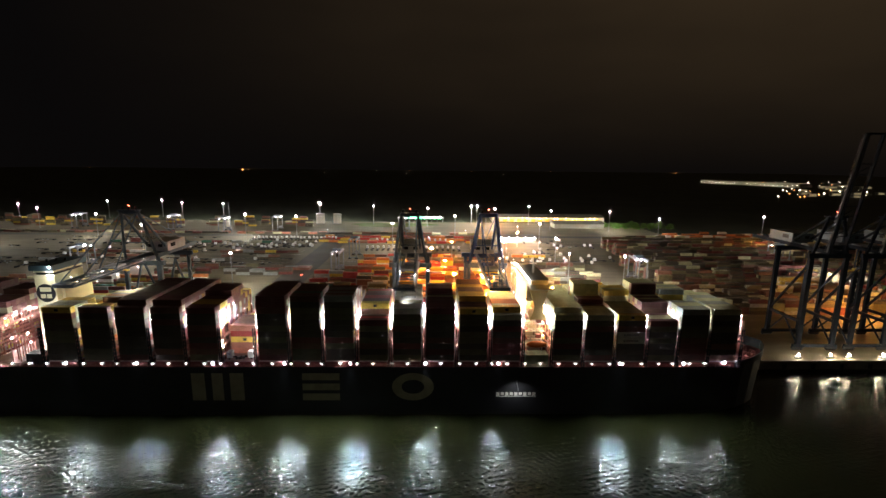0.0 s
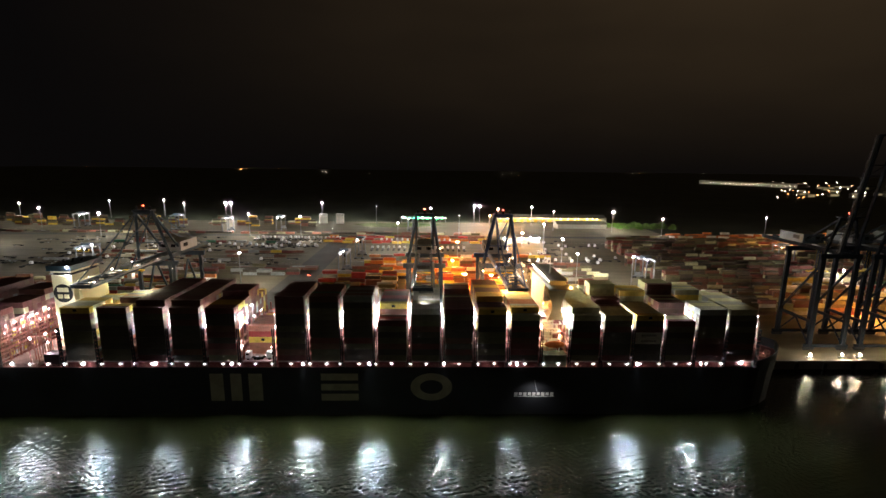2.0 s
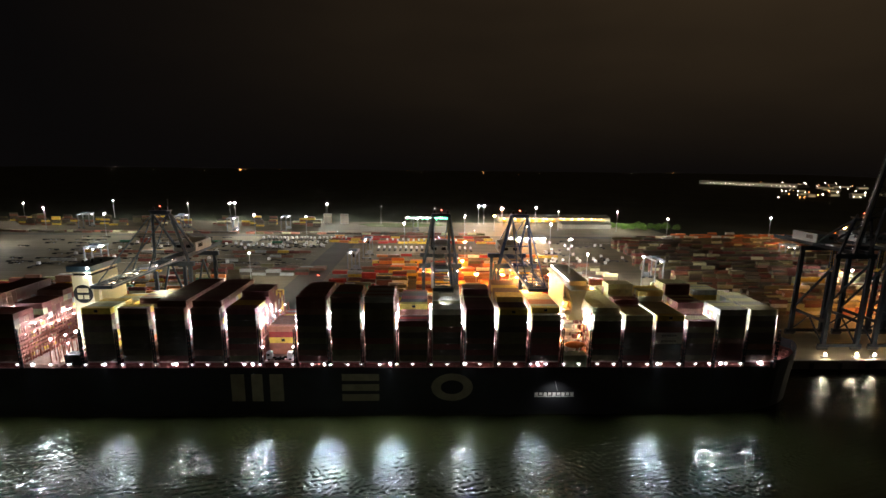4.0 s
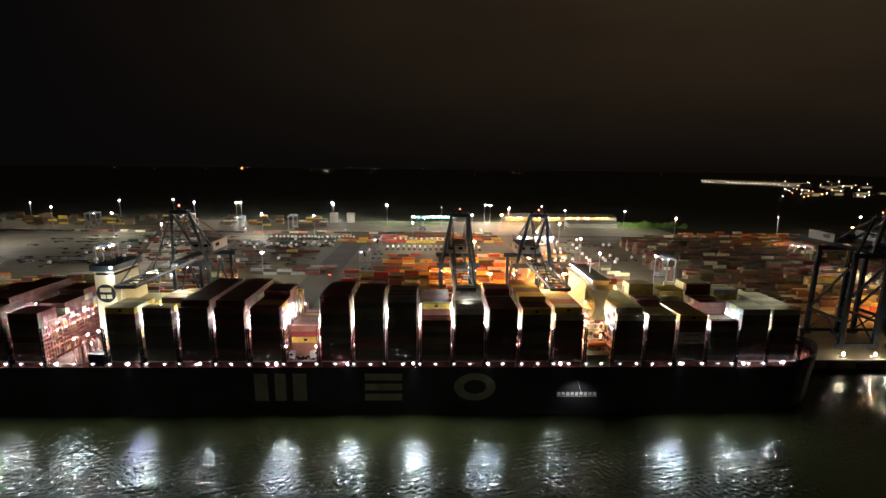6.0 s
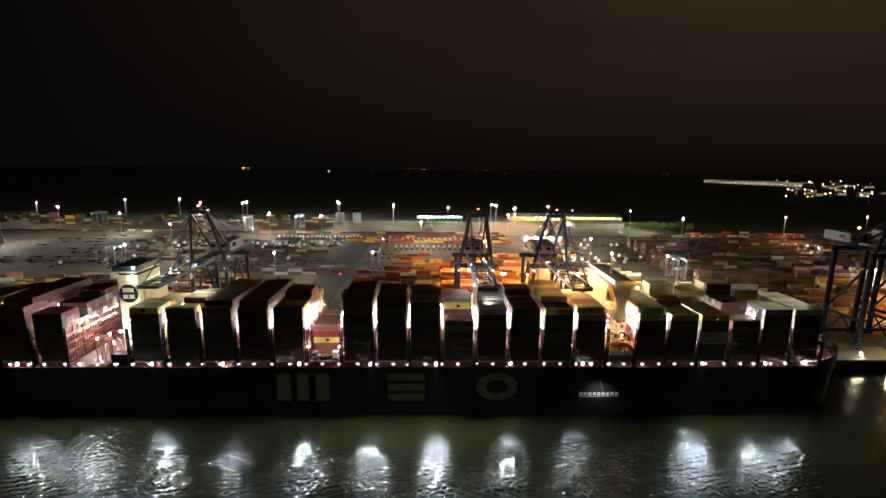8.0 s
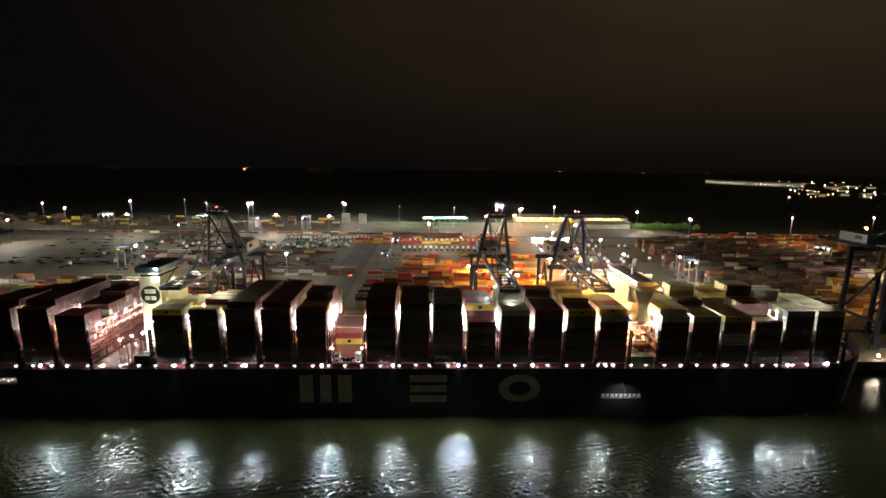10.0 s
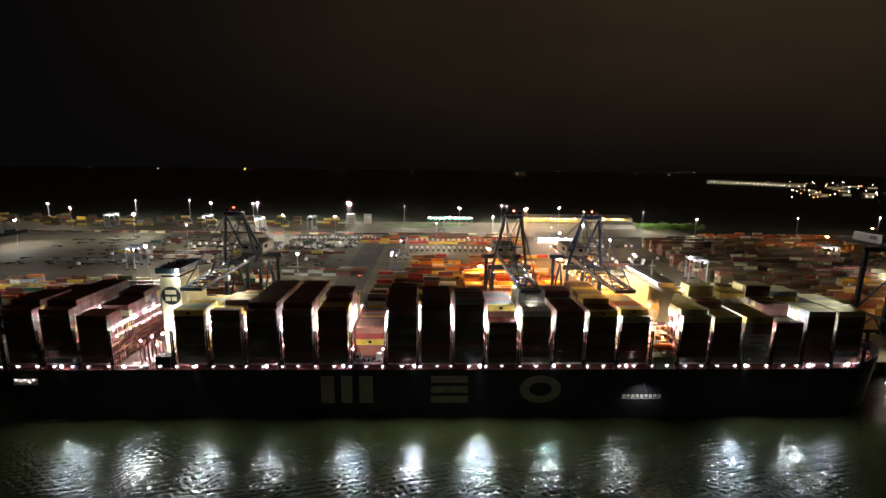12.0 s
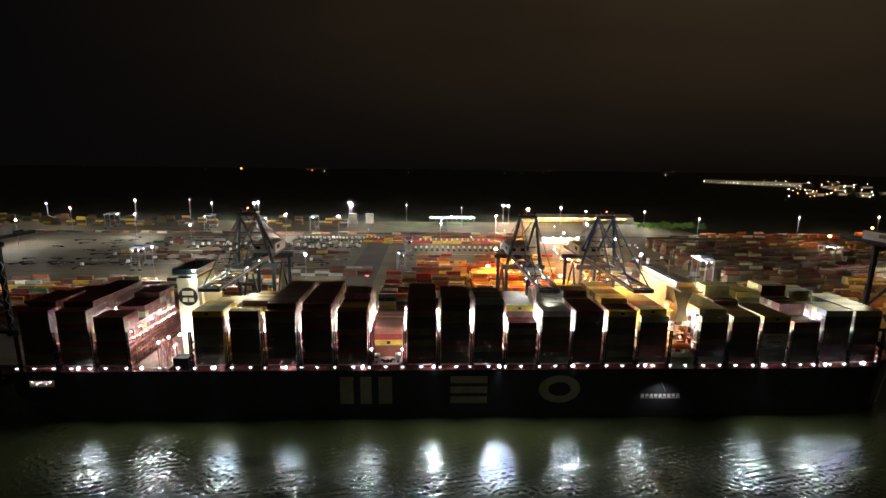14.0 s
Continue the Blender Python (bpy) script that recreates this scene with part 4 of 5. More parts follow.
    box(bm, 5.5, ty - 1.2, sz - 0.3, 6.1, ty + 1.2, sz + 0.3)
    box(bm, -2.0, ty - 1.1, sz + 0.6, 2.0, ty + 1.1, sz + 1.5)
    for sx in (-1.6, 1.6):
        for sy in (-0.9, 0.9):
            beam(bm, (sx, ty + sy, sz + 1.4), (sx, ty + sy, zg + 3), 0.06)
    part("spreader", bm, M_YELLOW, c, "yellow lifting spreader")
    # stair tower
    for k in range(11):
        z = 3 + k * 4
        bm = bmesh.new()
        beam(bm, (half + 1.2, yb - 2 * (k % 2), z), (half + 1.2, yb - 2 * ((k + 1) % 2), z + 4), 0.5, 0.15)
        part("stair_flight", bm, M_STEEL, c)
    # lamps
    if lamp is not None:
        bm = bmesh.new()
        spots = [(sx, y, zg + 0.3) for sx in (-4.6, 4.6) for y in (242, 226, 212)] + [(-half, 251.5, zg - 2.5), (half, 251.5, zg - 2.5), (-5, 290, zg - 1), (5, 290, zg - 1)]
        for p in spots:
            ball(bm, p, 0.16 * strong)
        part("floodlamp", bm, lamp, c)
        bm = bmesh.new()
        for k in range(6):
            ball(bm, (4.0 * (-1) ** k, 248 - k * 8.0, zg + 3.8), 0.09)
        part("walkway_lamp", bm, G_WHITE, c)
    bm = bmesh.new()
    ball(bm, (0, ya, za + 3.4), 0.30)
    part("beacon", bm, G_RED, c)
    return c


quay_crane(-172.0, False, M_CRANE, G_WHITE, half=9.5, lift=0.5, strong=0.6)
quay_crane(-23.5, False, M_CRANE, G_WHITE, half=9.5, strong=0.7)
quay_crane(19.0, False, M_CRANE_BLUE, G_SODIUM, half=9.5, strong=0.8)
# cranes in the silhouette paint, their shade put into the colour
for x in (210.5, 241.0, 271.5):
    quay_crane(x, True, M_CRANE_SILHOUETTE, None, half=10.0)
quay_crane(-334.0, True, M_CRANE_SILHOUETTE, None)

def spot_lamp(x, y, z, tx, ty, tz, watts, color, cone=80):
    d = bpy.data.lights.new("aimed_floodlight", "SPOT")
    d.energy, d.color, d.spot_size, d.spot_blend, d.shadow_soft_size = watts, color, radians(cone), 0.6, 0.8
    o = tagged(new("aimed_floodlight", d), "bright floodlight under a crane girder, or added over the hull name", "lamp", "crane floodlights")
    o.matrix_world = look((x, y, z), (tx, ty, tz))


spot_lamp(194, 262, 58, 80, 214, 46, 560000, (1.0, 0.94, 0.62), 42)
spot_lamp(32, 252, 53, 72, 208, 44, 230000, (1.0, 0.92, 0.60))
spot_lamp(17, 240, 51, 14, 214, 44, 24000, (1.0, 0.50, 0.12), 110)
spot_lamp(20, 236, 50, 35, 204, 44, 100000, (1.0, 0.50, 0.13), 100)
spot_lamp(-23, 240, 51, -23, 212, 44, 36000, (1.0, 0.95, 0.85), 110)
spot_lamp(-23.5, 197.4, 50.0, -20.5, 203.2, 42, 1700, (0.97, 0.98, 1.0), 120)
spot_lamp(-172, 240, 51, -168, 206, 46, 40000, (1.0, 0.90, 0.55), 110)

# unseen lamp added to brighten the painted name on the bow quarter
spot_lamp(26.3, 183.4, 13.0, 26.3, 188.0, 9.2, 1100, (1.0, 0.98, 0.95), 150)
name_fill = thing("name_light", "small bracket lamp added to brighten the name on the hull", "lamp", at=(26.3, 183.4, 13.2))
bm = bmesh.new()
box(bm, -0.4, -0.25, 0, 0.4, 0.25, 0.3)
part("case", bm, M_BLACK, name_fill)
bm = bmesh.new()
beam(bm, (0, 0.2, 0.15), (0, 4.8, 3.0), 0.12)
part("bracket", bm, M_STEEL, name_fill)

# quay-edge lamps near the right-hand cranes
bm = bmesh.new()
ball(bm, (0, -0.2, 2.3), 0.5)
me_g = mesh_of("glass", bm, glow("quay_lamp_glass", (1.0, 0.86, 0.60), 800.0))
bm = bmesh.new()
tube(bm, (0, 0, 0), (0, 0, 2.4), 0.12, 0.1, 6)
box(bm, -1.6, -0.6, 0, 1.6, 0.9, 0.9)
me_p = mesh_of("quay_lamp", bm, M_STEEL)
for x in (192.4, 210.7, 221.0, 240.5, 259.0, 276.0):
    q = tagged(new("quay_lamp", me_p), "low warm-white lamp on the quay edge", "lamp", "quay-edge lamps")
    q.location = (x, 236.7, QUAY_Z)
    g = new("glass", me_g)
    g.parent = q


# ---- light masts ----
bm = bmesh.new()
tube(bm, (0, 0, 0), (0, 0, 30.8), 0.42, 0.20, 8)
me_pole = mesh_of("light_mast", bm, M_STEEL)
bm = bmesh.new()
for k in range(8):
    a = k * math.pi / 4
    beam(bm, (0, 0, 30.6), (1.3 * math.cos(a), 1.3 * math.sin(a), 30.6), 0.12)
tube(bm, (0, 0, 30.9), (0, 0, 31.2), 1.5, 1.3, 12)
me_head = mesh_of("lamp_ring", bm, M_STEEL)
bm = bmesh.new()
tube(bm, (0, 0, 29.9), (0, 0, 30.5), 0.45, 0.60, 10)
me_lens = mesh_of("lamp_glass", bm, G_MAST)
me_lens_d = me_lens.copy()
me_lens_d.materials[0] = G_MAST_DIM
bm = bmesh.new()
tube(bm, (0, 0, 29.9), (0, 0, 30.5), 1.15, 1.45, 10)
me_lens_o = mesh_of("lamp_glass", bm, G_SODIUM)


def light_mast(x, y, warm=False, height=1.0, dim=False):
    m = tagged(new("light_mast", me_pole), "tall steel light mast with a ring of lamps", "light mast", "yard light masts")
    m.location = (x, y, QUAY_Z if y < 800 else 4.6)
    m.scale = (1, 1, height)
    for name, me in (("lamp_ring", me_head), ("lamp_glass", me_lens_o if warm else me_lens_d if dim else me_lens)):
        o = new(name, me)
        o.parent = m
    return m


# those at x 104, 112, -20, 90 and 150 are added for brightness
for x, y in ((-466, 631), (-366, 790), (-366, 811), (-195, 623), (-213, 827), (263, 708), (-205, 800), (-344, 530), (147, 368), 
             (104, 378), (112, 452), (-110, 770), (-176, 373), (55, 790), (-314, 402), (-270, 640), (64, 785),
             (-560, 560), (-800, 780), (-20, 745), (90, 748), (150, 772), (20, 640), (120, 560), (-60, 560), (-420, 330)):
    light_mast(x, y)
for x, y in ((172, 712), (300, 625), (464, 650), (595, 660), (-585, 830), (-503, 852), (-600, 700), (-680, 760), (-440, 800)):
    light_mast(x, y, dim=True)
for x, y in ((70, 700), (-12, 430), (62, 470), (395, 520), (96, 792), (5, 330), (60, 330)):
    light_mast(x, y, warm=True, height=0.8)
# short masts added to brighten the right-hand yard
for x, y in ((338, 380), (395, 297)):
    light_mast(x, y, height=0.55)
# low sodium masts, all but x 560 added to spread orange light
for x, y in ((285, 300), (340, 310), (560, 633), (-25, 385), (28, 352), (10, 500), (52, 415), (95, 570), (0, 404)):
    light_mast(x, y, warm=True, height=0.6)

# ---- yard cranes ----
def yard_crane(x, y, lit=True):
    c = thing("yard_crane", "grey rubber-tyred yard crane spanning container rows", "crane", "yard cranes", at=(x, y, QUAY_Z))
    for sx in (-1, 1):
        for sy in (-1, 1):
            boxpart("leg", (sx * 11 - 0.5, sy * 3.6 - 0.4, 1.4, sx * 11 + 0.5, sy * 3.6 + 0.4, 20), M_RTG, c)
            bm = bmesh.new()
            for k in (-0.9, 0.9):
                tube(bm, (sx * 11 - 0.4, sy * 3.6 + k, 0.8), (sx * 11 + 0.4, sy * 3.6 + k, 0.8), 0.8, 0.8, 10)
            part("wheel", bm, M_RUBBER, c)
        boxpart("sill_beam", (sx * 11 - 0.4, -5, 1.4, sx * 11 + 0.4, 5, 2.4), M_RTG, c)
    for sy in (-1, 1):
        boxpart("girder", (-12.5, sy * 3.6 - 0.6, 20, 12.5, sy * 3.6 + 0.6, 21.8), M_RTG, c)
    boxpart("trolley", (-3, -4, 21.8, 3, 4, 23.6), M_CRANE, c)
    boxpart("operator_cab", (-5, -2, 16.6, -3.2, 0, 19.6), M_GLASS, c)
    boxpart("power_pack", (11.6, -2.4, 2.6, 13.4, 2.4, 5.2), M_RTG, c)
    bm = bmesh.new()
    ball(bm, (0, 0, 19.4), 0.22)
    me = mesh_of("floodlamp", bm, G_WHITE)
    for sx in (-8, 0, 8):
        for sy in (-2.6, 2.6):
            share("floodlamp", me, c, sx, sy, 0)
    return c


yc = yard_crane(-101, 429)
yc.rotation_euler = (0, 0, radians(90))
for x, y in ((-97, 502), (-352, 449), (175, 405), (358, 476), (-400, 700), (-315, 676), (-244, 694), (-50, 690), (-548, 710)):
    copy_thing(yc, pose(x, y, QUAY_Z, 0, 0, 90))


# ---- yard containers ----
far_fill = []
yr = random.Random(21)
PAL_WARM = ["orange", "yellow", "brown", "maroon", "orange", "yellow", "brown", "white", "red"]
PAL_DARK = ["maroon", "brown", "umber", "grey", "red", "umber", "brown", "yellow", "white", "olive"]
PAL_RIGHT = ["brown", "olive", "umber", "olive", "olive", "umber", "brown", "umber", "pale", "maroon"]
PAL_MIX = ["yellow", "maroon", "red", "green", "brown", "white", "brown", "grey", "orange", "umber", "olive", "maroon", "pale"]


def yard_block(x0, x1, y0, y1, pal, hmin, hmax, keep=1.0, single=True, gap=4):
    """Container rows running along the quay, a lane left after every few rows."""
    y, row = y0, 0
    while y < y1:
        x = x0 + yr.uniform(0, 2)
        base = yr.randint(hmin, hmax)
        while x + LEN40 < x1:
            if yr.random() < keep:
                n = max(1, min(hmax, base + yr.choice((-1, 0, 0, 0, 1))))
                for k in range(n):
                    z = QUAY_Z + k * TIER
                    if single and k == n - 1 and row < 1:
                        if yr.random() < 0.15:
                            container(yr.choice(pal), x + LEN20 / 2, y, z, LEN20, group="containers in the yard")
                            container(yr.choice(pal), x + LEN20 * 1.5 + 0.2, y, z, LEN20, group="containers in the yard")
                        else:
                            container(yr.choice(pal), x + LEN40 / 2, y, z, group="containers in the yard")
                    else:
                        far_fill.append((x + 0.02, y - 1.2, z, x + LEN40 - 0.02, y + 1.2, z + TIER - 0.07, yr.choice(pal)))
            if yr.random() < 0.3:
                base = yr.randint(hmin, hmax)
            x += LEN40 + 0.5
        row += 1
        y += 2.75 if row % gap else 12.0


yard_block(-112, -44, 318, 392, PAL_DARK + ["red", "orange"], 2, 5)
yard_block(-40, 46, 312, 400, PAL_WARM, 3, 5)
yard_block(-92, 40, 410, 452, PAL_WARM + PAL_DARK, 1, 4, keep=0.8)
yard_block(150, 200, 297, 309, ["white", "white", "pale"], 2, 4)
yard_block(62, 135, 312, 372, PAL_MIX + ["yellow", "pale", "yellow", "white"], 2, 5)
yard_block(72, 145, 384, 440, PAL_RIGHT + ["grey"], 1, 4, keep=0.75)
yard_block(150, 330, 312, 372, PAL_RIGHT + ["pale", "white"], 2, 4, keep=0.95)
yard_block(284, 334, 374, 380, ["yellow", "pale", "white", "yellow"], 3, 4, single=False, gap=9)
yard_block(184, 350, 384, 470, PAL_RIGHT, 3, 5, keep=0.95, single=False)
yard_block(366, 430, 384, 470, PAL_RIGHT, 3, 5, keep=0.95, single=False)
yard_block(200, 520, 482, 585, PAL_RIGHT, 3, 5, keep=0.95, single=False)
yard_block(340, 520, 300, 372, PAL_MIX, 2, 5, single=False)
yard_block(300, 640, 596, 640, ["orange", "brown", "orange", "white"], 2, 4, keep=0.8, single=False)
yard_block(-420, -215, 300, 352, PAL_MIX, 1, 4, keep=0.95)
yard_block(-420, -200, 362, 392, PAL_MIX, 1, 3, keep=0.6)
yard_block(-205, -150, 300, 330, ["white", "yellow", "brown"], 1, 3, keep=0.7)
yard_block(-600, -430, 310, 392, PAL_MIX, 1, 4, single=False)
yard_block(-270, -130, 420, 455, ["umber", "brown", "grey", "olive", "maroon"], 1, 2, keep=0.6)
yard_block(-420, -165, 478, 480, ["grey", "maroon", "brown"], 1, 1, keep=0.3)
yard_block(-420, -165, 500, 502, ["grey", "brown", "brown"], 1, 1, keep=0.35)
yard_block(-420, -165, 523, 526, ["grey", "maroon", "brown", "yellow"], 1, 1, keep=0.4)
yard_block(-420, -165, 588, 590, ["grey", "maroon", "green"], 1, 2, keep=0.4)
yard_block(-88, 60, 462, 470, PAL_WARM, 1, 2, keep=0.5)
yard_block(-88, 120, 505, 512, PAL_WARM, 1, 1, keep=0.4)
yard_block(-800, 60, 662, 676, ["brown", "umber", "salmon", "pale", "maroon", "olive", "umber"], 1, 1, keep=0.66, single=False)
yard_block(-860, -480, 730, 780, ["brown", "umber", "olive", "umber", "yellow"], 1, 5, keep=0.2, single=False)
yard_block(-470, -180, 735, 765, ["brown", "umber", "olive", "yellow", "umber", "brown", "pale"], 1, 5, keep=0.22, single=False)
yard_block(-160, 60, 590, 640, ["orange", "brown", "red", "yellow"], 1, 1, keep=0.45, single=False)
joined_boxes("yard_containers", far_fill, "mixed containers stacked in the far yard rows")

# darker asphalt roads through the yard
M_ROAD = mat("yard_asphalt", (0.080, 0.072, 0.060), 0.85, 0.0, 0.03, 0.35, fine=0.5)
bm = bmesh.new()
box(bm, -151, 290, QUAY_Z - 0.5, -124, 640, QUAY_Z + 0.012)
tagged(part("road", bm, M_ROAD), "dark asphalt road across the container yard", "road", kind="structure")
bm = bmesh.new()
box(bm, -700, 640.004, QUAY_Z - 0.5, 640, 654, QUAY_Z + 0.012)
tagged(part("road_far", bm, M_ROAD), "dark asphalt road along the far yard", "road", kind="structure")
bm = bmesh.new()
box(bm, 330, 668, QUAY_Z - 0.5, 1390, 799, QUAY_Z + 0.15)
tagged(part("ground_scrub", bm, M_LAND), "dark rough scrubland beside the yard", "ground", kind="structure")
M_LINE = mat("lane_paint", (0.55, 0.52, 0.42), 0.8, 0.0, 0.2, 0.4)
for k, (x0, x1) in enumerate(((-420, -160), (-420, -160), (-420, -160), (-420, -160), (-420, -160), (-110, 60), (-110, 60), (60, 260))):
    y = (470, 492, 514, 536, 580, 480, 520, 600)[k]
    bm = bmesh.new()
    box(bm, x0, y, QUAY_Z - 0.2, x1, y + 0.5, QUAY_Z + 0.016)
    tagged(part("trim", bm, M_LINE), "worn painted lane line on the yard", "lane line", kind="structure")

M_GRASS = mat("rough_grass", (0.085, 0.105, 0.030), 0.95, 0.0, 0.05, 0.45, fine=0.6)
bm = bmesh.new()
rim = []
for k in range(28):
    a = k * math.pi / 14
    rr = 1 + 0.12 * math.sin(3 * a + 0.6) + 0.07 * math.sin(7 * a)
    rim.append((-78 + 68 * rr * math.cos(a), 762 + 24 * rr * math.sin(a)))
lo = [bm.verts.new((x, y, QUAY_Z - 0.2)) for x, y in rim]
hi = [bm.verts.new((x * 0.97 - 78 * 0.03, y * 0.97 + 762 * 0.03, QUAY_Z + 0.35)) for x, y in rim]
bm.faces.new(hi)
for k in range(28):
    bm.faces.new((lo[k], lo[(k + 1) % 28], hi[(k + 1) % 28], hi[k]))
tagged(part("ground_grass", bm, M_GRASS), "rough green grass verge behind the yard", "grass", kind="structure")

# white tall stacks beside the far road
for x in (-200.0, -172.0):
    for k in range(6):
        for r in range(3):
            container("white", x, 776 + r * 2.6, QUAY_Z + k * TIER, group="white container towers in the far yard")

# ---- trucks and trailers ----
def truck(x, y, turn, loaded=None):
    t = thing("truck", "white road tractor with a skeletal container trailer", "truck", "trucks in the yard", at=(x, y, QUAY_Z))
    t.rotation_euler = (0, 0, turn)
    bm = bmesh.new()
    box(bm, 5.4, -1.2, 0.9, 7.6, 1.2, 3.7)
    box(bm, 4.9, -1.1, 0.9, 5.4, 1.1, 3.2)
    bmesh.ops.bevel(bm, geom=bm.edges[:], offset=0.12, segments=1, affect="EDGES")
    cab = part("cab", bm, M_CABWHITE, t)
    boxpart("windscreen", (7.58, -1.05, 2.3, 7.66, 1.05, 3.3), M_GLASS, cab)
    boxpart("chassis", (-6.4, -0.9, 1.0, 5.0, 0.9, 1.35), M_BLACK, t)
    bm = bmesh.new()
    tube(bm, (0, -1.2, 0), (0, 1.2, 0), 0.52, 0.52, 10)
    me = mesh_of("wheel", bm, M_RUBBER)
    for wx in (6.6, 3.6, -3.2, -4.5, -5.8):
        share("wheel", me, t, wx, 0, 0.52)
    return t


def tractor(x, y, z):
    t = thing("terminal_tractor", "white road tractor parked on the open hatch of the ship", "truck", "tractors on the hatch", at=(x, y, z))
    bm = bmesh.new()
    box(bm, -1.2, -1.25, 0.7, 1.1, 1.25, 3.7)
    bmesh.ops.bevel(bm, geom=bm.edges[:], offset=0.16, segments=2, affect="EDGES")
    cab = part("cab", bm, M_CABWHITE, t)
    boxpart("side_window", (-0.9, -1.28, 2.2, 0.3, -1.24, 3.1), M_GLASS, cab)
    boxpart("windscreen", (-1.23, -1.05, 2.2, -1.19, 1.05, 3.3), M_GLASS, cab)
    boxpart("chassis", (1.0, -0.45, 0.75, 4.7, 0.45, 1.1), M_BLACK, t)
    boxpart("coupling_plate", (2.9, -0.6, 1.1, 4.1, 0.6, 1.28), M_STEEL, t)
    bm = bmesh.new()
    tube(bm, (0, -0.18, 0), (0, 0.18, 0), 0.52, 0.52, 14)
    me = mesh_of("wheel", bm, M_RUBBER)
    for wx in (-0.2, 2.9, 4.1):
        for wy in (-1.05, 1.05):
            share("wheel", me, t, wx, wy, 0.52)
    return t


tractor(-99.4, 192.0, BASE_Z)
copy_thing(bpy.data.objects["terminal_tractor"], pose(-90.6, 192.4, BASE_Z, 0, 0, 180))
# lamps and posts added only to brighten the open hatch bay
hl = thing("hatch_lamp", "pair of lamps added to brighten the open hatch", "lamp", at=(0, 0, 0))
bm = bmesh.new()
ball(bm, (0, 0, 0), 0.30)
me_hl = mesh_of("glass", bm, G_WHITE)
bm = bmesh.new()
beam(bm, (0, 0, -7.6), (0, 0, -0.2), 0.14)
me_hp = mesh_of("post", bm, M_STEEL)
for xx in (-101.7, -88.6):
    share("glass", me_hl, hl, xx, 190.6, 31.0)
    share("post", me_hp, hl, xx, 190.6, 31.0)
base = truck(-300, 470, 0.0)
tk = random.Random(3)
for k in range(16):
    copy_thing(base, pose(-360 + k * 9 + tk.uniform(-2, 2), 560 + tk.uniform(-6, 6), QUAY_Z, 0, 0, 90 + tk.uniform(-5, 5)))
for k in range(18):
    copy_thing(base, pose(-90 + k * 6.5, 545 + tk.uniform(-2, 2), QUAY_Z, 0, 0, 90))
for k in range(14):
    copy_thing(base, pose(-85 + k * 7, 600 + tk.uniform(-3, 3), QUAY_Z, 0, 0, 90))
for k in range(10):
    copy_thing(base, pose(70 + k * 9, 480 + tk.uniform(-6, 6), QUAY_Z, 0, 0, tk.choice((0, 90))))
for k in range(18):
    copy_thing(base, pose(tk.uniform(-420, -150), tk.uniform(440, 600), QUAY_Z, 0, 0, tk.choice((0, 180, 90))))
car = thing("pickup", "small van with lit tail lamps on the yard road", "car", at=(-132.0, 420.0, QUAY_Z))
bm = bmesh.new()
box(bm, -1, -2.4, 0.4, 1, 2.4, 1.2)
box(bm, -0.9, -2.0, 1.2, 0.9, 0.8, 2.0)
part("body", bm, M_BLACK, car)
bm = bmesh.new()
for sx in (-0.8, 0.8):
    ball(bm, (sx, -2.5, 0.9), 0.3)
part("tail_lamp", bm, G_RED, car)

def trailer(x, y):
    t = thing("trailer", "empty dark skeletal container trailer parked on the yard", "trailer", "empty trailers in the yard", at=(x, y, QUAY_Z))
    bm = bmesh.new()
    for sy in (-0.55, 0.55):
        box(bm, -6.1, sy - 0.1, 1.0, 6.1, sy + 0.1, 1.35)
    for k in range(6):
        box(bm, -6.0 + k * 2.3, -1.2, 1.12, -5.7 + k * 2.3, 1.2, 1.34)
    part("frame", bm, M_BLACK, t)
    bm = bmesh.new()
    tube(bm, (0, -1.2, 0), (0, 1.2, 0), 0.52, 0.52, 10)
    me = mesh_of("wheel", bm, M_RUBBER)
    for wx in (-3.2, -4.5, -5.8):
        share("wheel", me, t, wx, 0, 0.52)
    boxpart("landing_leg", (3.4, -0.9, 0, 3.7, 0.9, 1.0), M_STEEL, t)
    return t


first_trailer = trailer(-410.0, 462.0)
tl = random.Random(77)
for y in (462, 470, 487, 512, 533, 556, 577, 598, 622):
    x = -520 + tl.uniform(0, 30)
    while x < -165:
        if tl.random() < 0.42:
            copy_thing(first_trailer, pose(x, y + tl.uniform(-1, 1), QUAY_Z, 0, 0, tl.choice((0, 180))))
        x += 13.4

# ---- lamps and vehicles along the lit yard lane ----
bm = bmesh.new()
tube(bm, (0, 0, 0), (0, 0, 7.6), 0.14, 0.09, 6)
me_lp = mesh_of("lane_lamp", bm, M_STEEL)
bm = bmesh.new()
ball(bm, (0, -0.5, 7.5), 0.22)
me_lg = mesh_of("glass", bm, G_WHITE)
bm = bmesh.new()
ball(bm, (0, -0.5, 7.5), 0.22)
me_lo = mesh_of("glass", bm, glow("lane_sodium_glass", (1.0, 0.50, 0.16), 420.0))
lr = random.Random(41)
for k in range(24):
    o = tagged(new("lane_lamp", me_lp), "short lamp post along the yard lane", "lamp", "lane lamps")
    o.location = (50 + 0.10 * (k * 11) + lr.uniform(-3, 9), 318 + k * 11.5, QUAY_Z)
    g = new("glass", me_lg if k % 3 else me_lo)
    g.parent = o
for k in range(26):
    copy_thing(base, pose(70 + lr.uniform(0, 120), 452 + lr.uniform(0, 160), QUAY_Z, 0, 0, lr.choice((0, 90, 180))))
